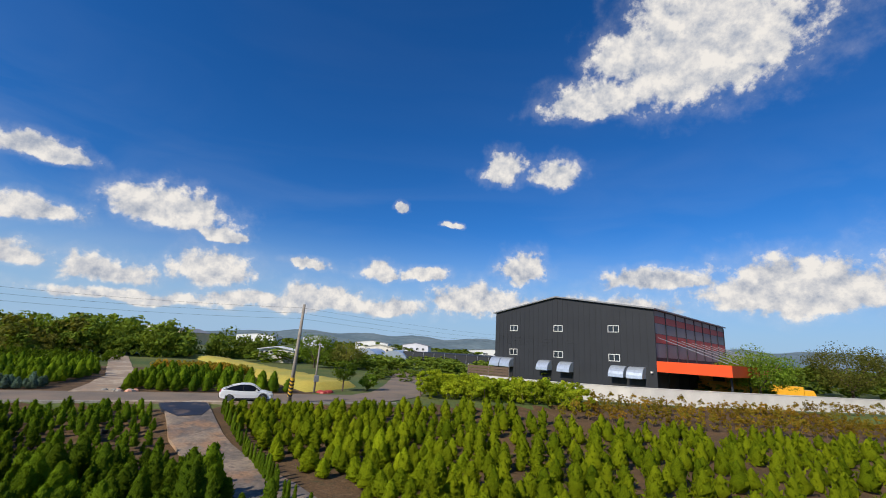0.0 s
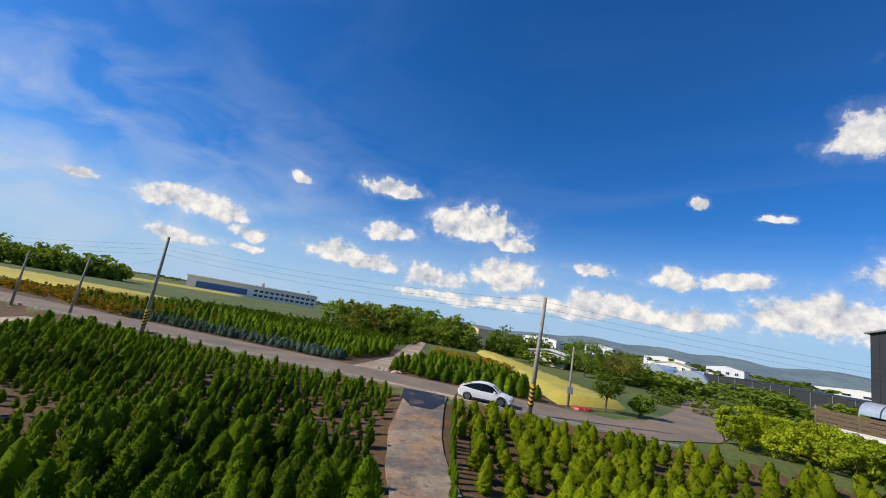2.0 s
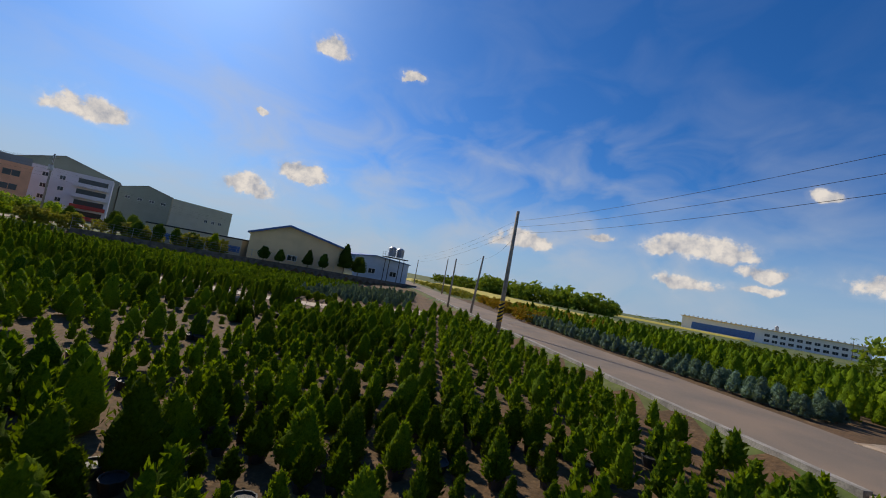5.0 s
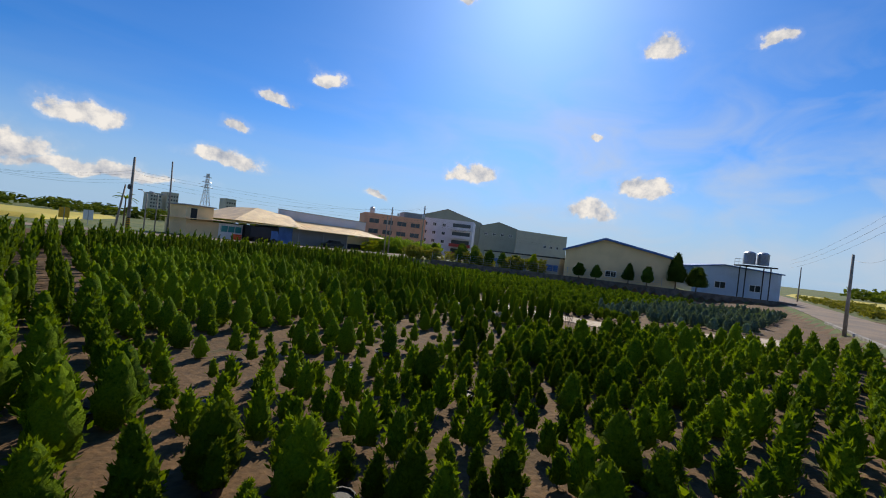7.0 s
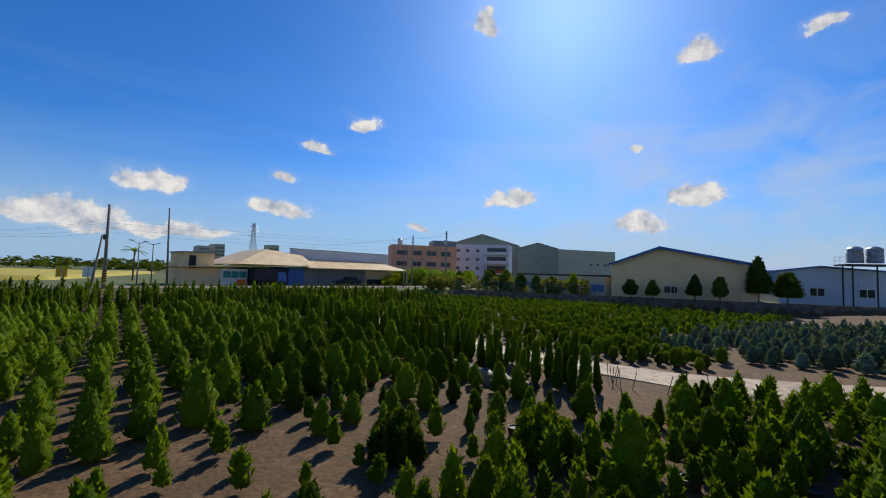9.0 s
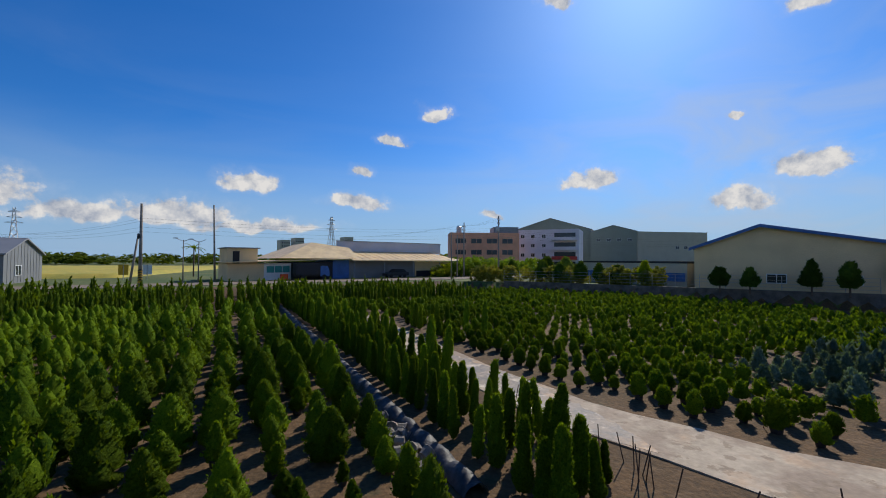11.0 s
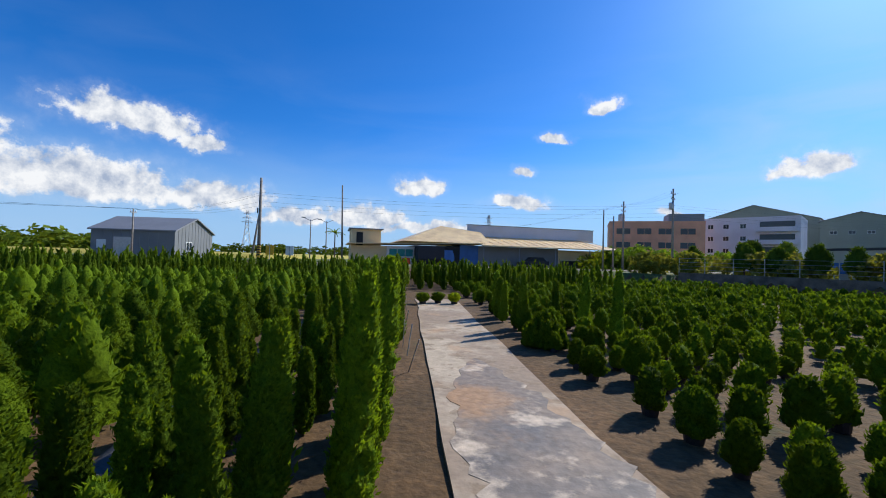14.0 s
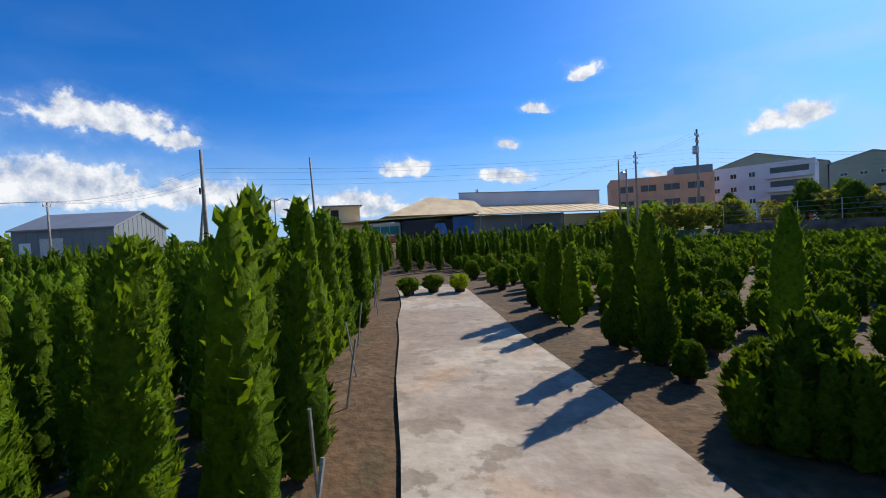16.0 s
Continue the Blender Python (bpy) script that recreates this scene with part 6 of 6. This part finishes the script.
def pylon(x, y, tall, label):
    ob = thing("pylon", pose(x, y, 0, 0, 0, 25), label, "pylon", "power pylons on the skyline")
    b, t = tall * .11, tall * .018
    legs = Shape()
    lev = [0, .2, .38, .54, .68, .8, .9, 1.0]
    hw = [b + (t - b) * (1 - (1 - u) ** 1.6) for u in lev]
    for (u0, w0), (u1, w1) in zip(zip(lev, hw), zip(lev[1:], hw[1:])):
        c0 = [(sx * w0, sy * w0, u0 * tall) for sx, sy in ((1, 1), (-1, 1), (-1, -1), (1, -1))]
        c1 = [(sx * w1, sy * w1, u1 * tall) for sx, sy in ((1, 1), (-1, 1), (-1, -1), (1, -1))]
        for i in range(4):
            legs.tube(c0[i], c1[i], tall * .0045, n=4)
            legs.tube(c0[i], c1[(i + 1) % 4], tall * .0028, n=4)
            legs.tube(c0[(i + 1) % 4], c1[i], tall * .0028, n=4)
    part("tower", legs, GALV, ob)
    for u, half in ((.72, .12), (.82, .10), (.92, .08)):
        part("arm", Shape().tube((-half * tall, 0, u * tall), (half * tall, 0, u * tall), tall * .004, n=4).tube((-half * tall, 0, u * tall), (0, 0, (u + .04) * tall), tall * .003, n=4).tube((half * tall, 0, u * tall), (0, 0, (u + .04) * tall), tall * .003, n=4), GALV, ob)


pylon(-50, -484, 53, "tall steel lattice power pylon far behind the shed")
pylon(161, -333, 37, "steel lattice power pylon beyond the fields")
pylon(-390, -700, 60, "tall steel lattice power pylon on the skyline")
for x, y, w, t in ((-18, -330, 7, 19), (-8, -325, 7, 17), (-58, -360, 8, 22)):
    tb, tw = flat_house("tower_block", (x, y), (x - w, y - 2), 14, t, BEIGEFAR, "distant pale tower block on the skyline", parapet=1)
    for k in range(4):
        for f in range(6):
            part("window", Shape().box(1 + k * tw / 4.4, -.1, 3 + f * t / 7, 1 + k * tw / 4.4 + tw * .12, .02, 3 + f * t / 7 + t * .06), GLASS, tb)


def palm(x, y, tall, seed):
    rng = np.random.default_rng(seed)
    ob = thing("palm_tree", pose(x, y, 0), "slender palm tree behind the roofs", "palm")
    part("trunk", Shape().lathe([(.14, -.1), (.10, tall)], 7), BARK, ob)
    for i in range(13):
        a, d = i * 2.4, rng.uniform(.2, 1.0)
        sh = Shape()
        pts = [(math.cos(a) * r, math.sin(a) * r, tall + d * r * 1.1 - .35 * r * r) for r in np.linspace(0, 1.9, 6)]
        sd = Vector((-math.sin(a), math.cos(a), 0)) * .17
        vs = [tuple(Vector(p) + sd * k * (1 - j / 7)) for j, p in enumerate(pts) for k in (-1, 0, 1)]
        vs = [(v[0], v[1], v[2] - (.07 if i3 % 3 != 1 else 0)) for i3, v in enumerate(vs)]
        sh.add(vs, [(j * 3 + k, j * 3 + k + 1, j * 3 + k + 4, j * 3 + k + 3) for j in range(5) for k in range(2)])
        part("frond", sh, BROADLEAF, ob)


palm(-15.5, -68, 5.0, 1)
palm(-52, -78, 6.6, 2)
palm(-272, 204, 11.5, 3)


def make_tractor():
    ob = thing("tractor", pose(8, -64, 0, 0, 0, 160), "small red tractor standing at the field's edge", "tractor")
    part("bonnet", Shape().box(-.2, -.4, .8, 1.6, .4, 1.4), REDSTEEL, ob)
    part("cab", Shape().box(-1.3, -.7, 1.0, -.2, .7, 2.3), GLASS, ob)
    part("cab_roof", Shape().box(-1.4, -.8, 2.3, -.1, .8, 2.4), REDSTEEL, ob)
    for x, r in ((-.9, .75), (1.2, .45)):
        for y in (-.85, .85):
            part("wheel", Shape().lathe([(r * .5, -.18), (r, -.14), (r, .14), (r * .5, .18)], 14, pose(x, y, r, 90, 0, 0)), TYRE, ob)


make_tractor()
for x, y, mt, lb in ((-9.5, -56, YELLOW, "orange-yellow notice board on a post"), (-12, -57.5, WHITE, "white notice board on a post")):
    ob = thing("notice_board", pose(x, y, 0, 0, 0, 15), lb, "sign")
    part("board", Shape().box(-.6, -.03, .7, .6, .03, 2.2), mt, ob)
    part("post", Shape().tube((0, .06, -.1), (0, .06, 2.2), .05, n=6), GALV, ob)


# ---- nursery odds and ends ----
def make_film():
    """Black mulch film laid along a bed, humped and wrinkled, held down here and there."""
    rng = np.random.default_rng(9)
    n = 260
    for k, (b, half, a0, a1) in enumerate(((3.45, .30, -7.5, 38),)):
        vs = []
        for i in range(n):
            a = a0 + (a1 - a0) * i / (n - 1)
            for j, u in enumerate(np.linspace(-1, 1, 9)):
                p = on_bed(a + rng.normal(0, .02), b + u * half * (1 + .1 * math.sin(a * 2.1)))
                hump = (1 - u * u) * (.17 + .13 * abs(math.sin(a * 3.4 + .15 * u)) + .02 * math.sin(a * 13)) + rng.normal(0, .008)
                vs.append((p[0], p[1], z_at(*p) + .02 + max(hump, -.01)))
        qs = [(i * 9 + j, i * 9 + j + 1, (i + 1) * 9 + j + 1, (i + 1) * 9 + j) for i in range(n - 1) for j in range(8)]
        tagged(new("mulch_film", array_mesh("mulch_film", vs, qs, PLASTIC)), "long humped strip of wrinkled black mulch film", "mulch film", kind="structure")


make_film()

rng = np.random.default_rng(14)
stake = Shape().tube((0, 0, -.1), (0, 0, .75), .013, n=6)
stake_me = stake.mesh("stake", GALV)
for a in np.arange(3.0, 22, 1.35):
    for b in (.45, 1.1):
        p = on_bed(a + rng.normal(0, .25), b + rng.normal(0, .08))
        ob = tagged(new("stake", stake_me), "thin grey metal plant stake leaning in the soil", "stake", "plant stakes")
        ob.matrix_basis = pose(p[0], p[1], z_at(*p), rng.normal(0, 6), rng.normal(0, 6), 0)
rod_me = Shape().tube((0, 0, -.1), (0, 0, .7), .013, n=5).mesh("rod", BARK)
for k in range(26):
    p = on_bed(rng.uniform(-11, -4), rng.uniform(-.2, .35)) if k < 14 else np.array(DRIVE2[5]) + rng.uniform(-3, 3, 2)
    if k >= 14 and seg_gap(p[0], p[1], DRIVE2) < 1.6:
        continue
    ob = tagged(new("stake", rod_me), "thin rusty rod stuck upright in the soil", "stake", "plant stakes")
    ob.matrix_basis = pose(p[0], p[1], z_at(*p), rng.normal(0, 8), rng.normal(0, 8), 0)

# three clipped balls at the drive's end
for k, (a, b) in enumerate(((15.2, -.5), (15.6, -1.3), (15.3, -2.1))):
    p = on_bed(a, b)
    ob = thing("box_ball", pose(p[0], p[1], z_at(*p)), "small clipped round bush in a pot", "bush", "clipped round bushes")
    part("crown", array_mesh("crown", *sprays("round", .62, .62, 600, .07, 50 + k, .12, 14, 12, 26), GOLD if k == 2 else THUJA), None, ob)
    part("pot", POT_MESH, None, ob)

# old pots heaped beside the film
OLDPOT = mat("dusty_grey_pot", (0.20, 0.17, 0.14), 0.8, vary=0.35, scale=5, per_object=0.45)
sack_me = pot_shape().mesh("old_pot", OLDPOT)
for k in range(46):
    p = on_bed(rng.uniform(-6.6, -3.4), rng.normal(4.05, .2))
    ob = tagged(new("old_pot", sack_me), "dusty grey nursery pot thrown on a heap", "pot", "old pots beside the film")
    ob.matrix_basis = pose(p[0], p[1], z_at(*p) + .16, rng.uniform(60, 200), rng.uniform(-40, 40), rng.uniform(0, 360))
lone_me = POT_MESH
for k in range(70):
    p = on_bed(rng.uniform(-30, -9), rng.uniform(4, 30))
    if not free_a(*p):
        continue
    ob = tagged(new("empty_pot", lone_me), "empty black nursery pot standing between the plants", "pot", "empty pots between the plants")
    ob.matrix_basis = pose(p[0], p[1], z_at(*p), rng.normal(0, 4), rng.normal(0, 4), 0)

# bare twigs and debris by the crossing
for k in range(9):
    s, n_ = rng.uniform(-15, -12.6), rng.uniform(6.4, 7.2)
    p = on_road(s, n_)
    ob = tagged(new("rubble", Shape().lathe([(.3, 0), (.24, .12), (.1, .2)], 6).mesh("rubble", BRICK if k % 2 else KERB)), "broken brick and concrete rubble at the roadside", "rubble", "rubble at the roadside")
    ob.matrix_basis = pose(p[0], p[1], -.05, 0, 0, k * 50)
for k in range(7):
    p = np.array((-12.9, 44.6)) + rng.normal(0, .4, 2)
    ob = tagged(new("tarpaulin", Shape().lathe([(.45, 0), (.36, .16), (.12, .24)], 7).mesh("tarpaulin", REDSTEEL)), "faded red tarpaulin heap beside the pole", "tarpaulin", "tarpaulin heap")
    ob.matrix_basis = pose(p[0], p[1], -.05, 0, 0, k * 40)
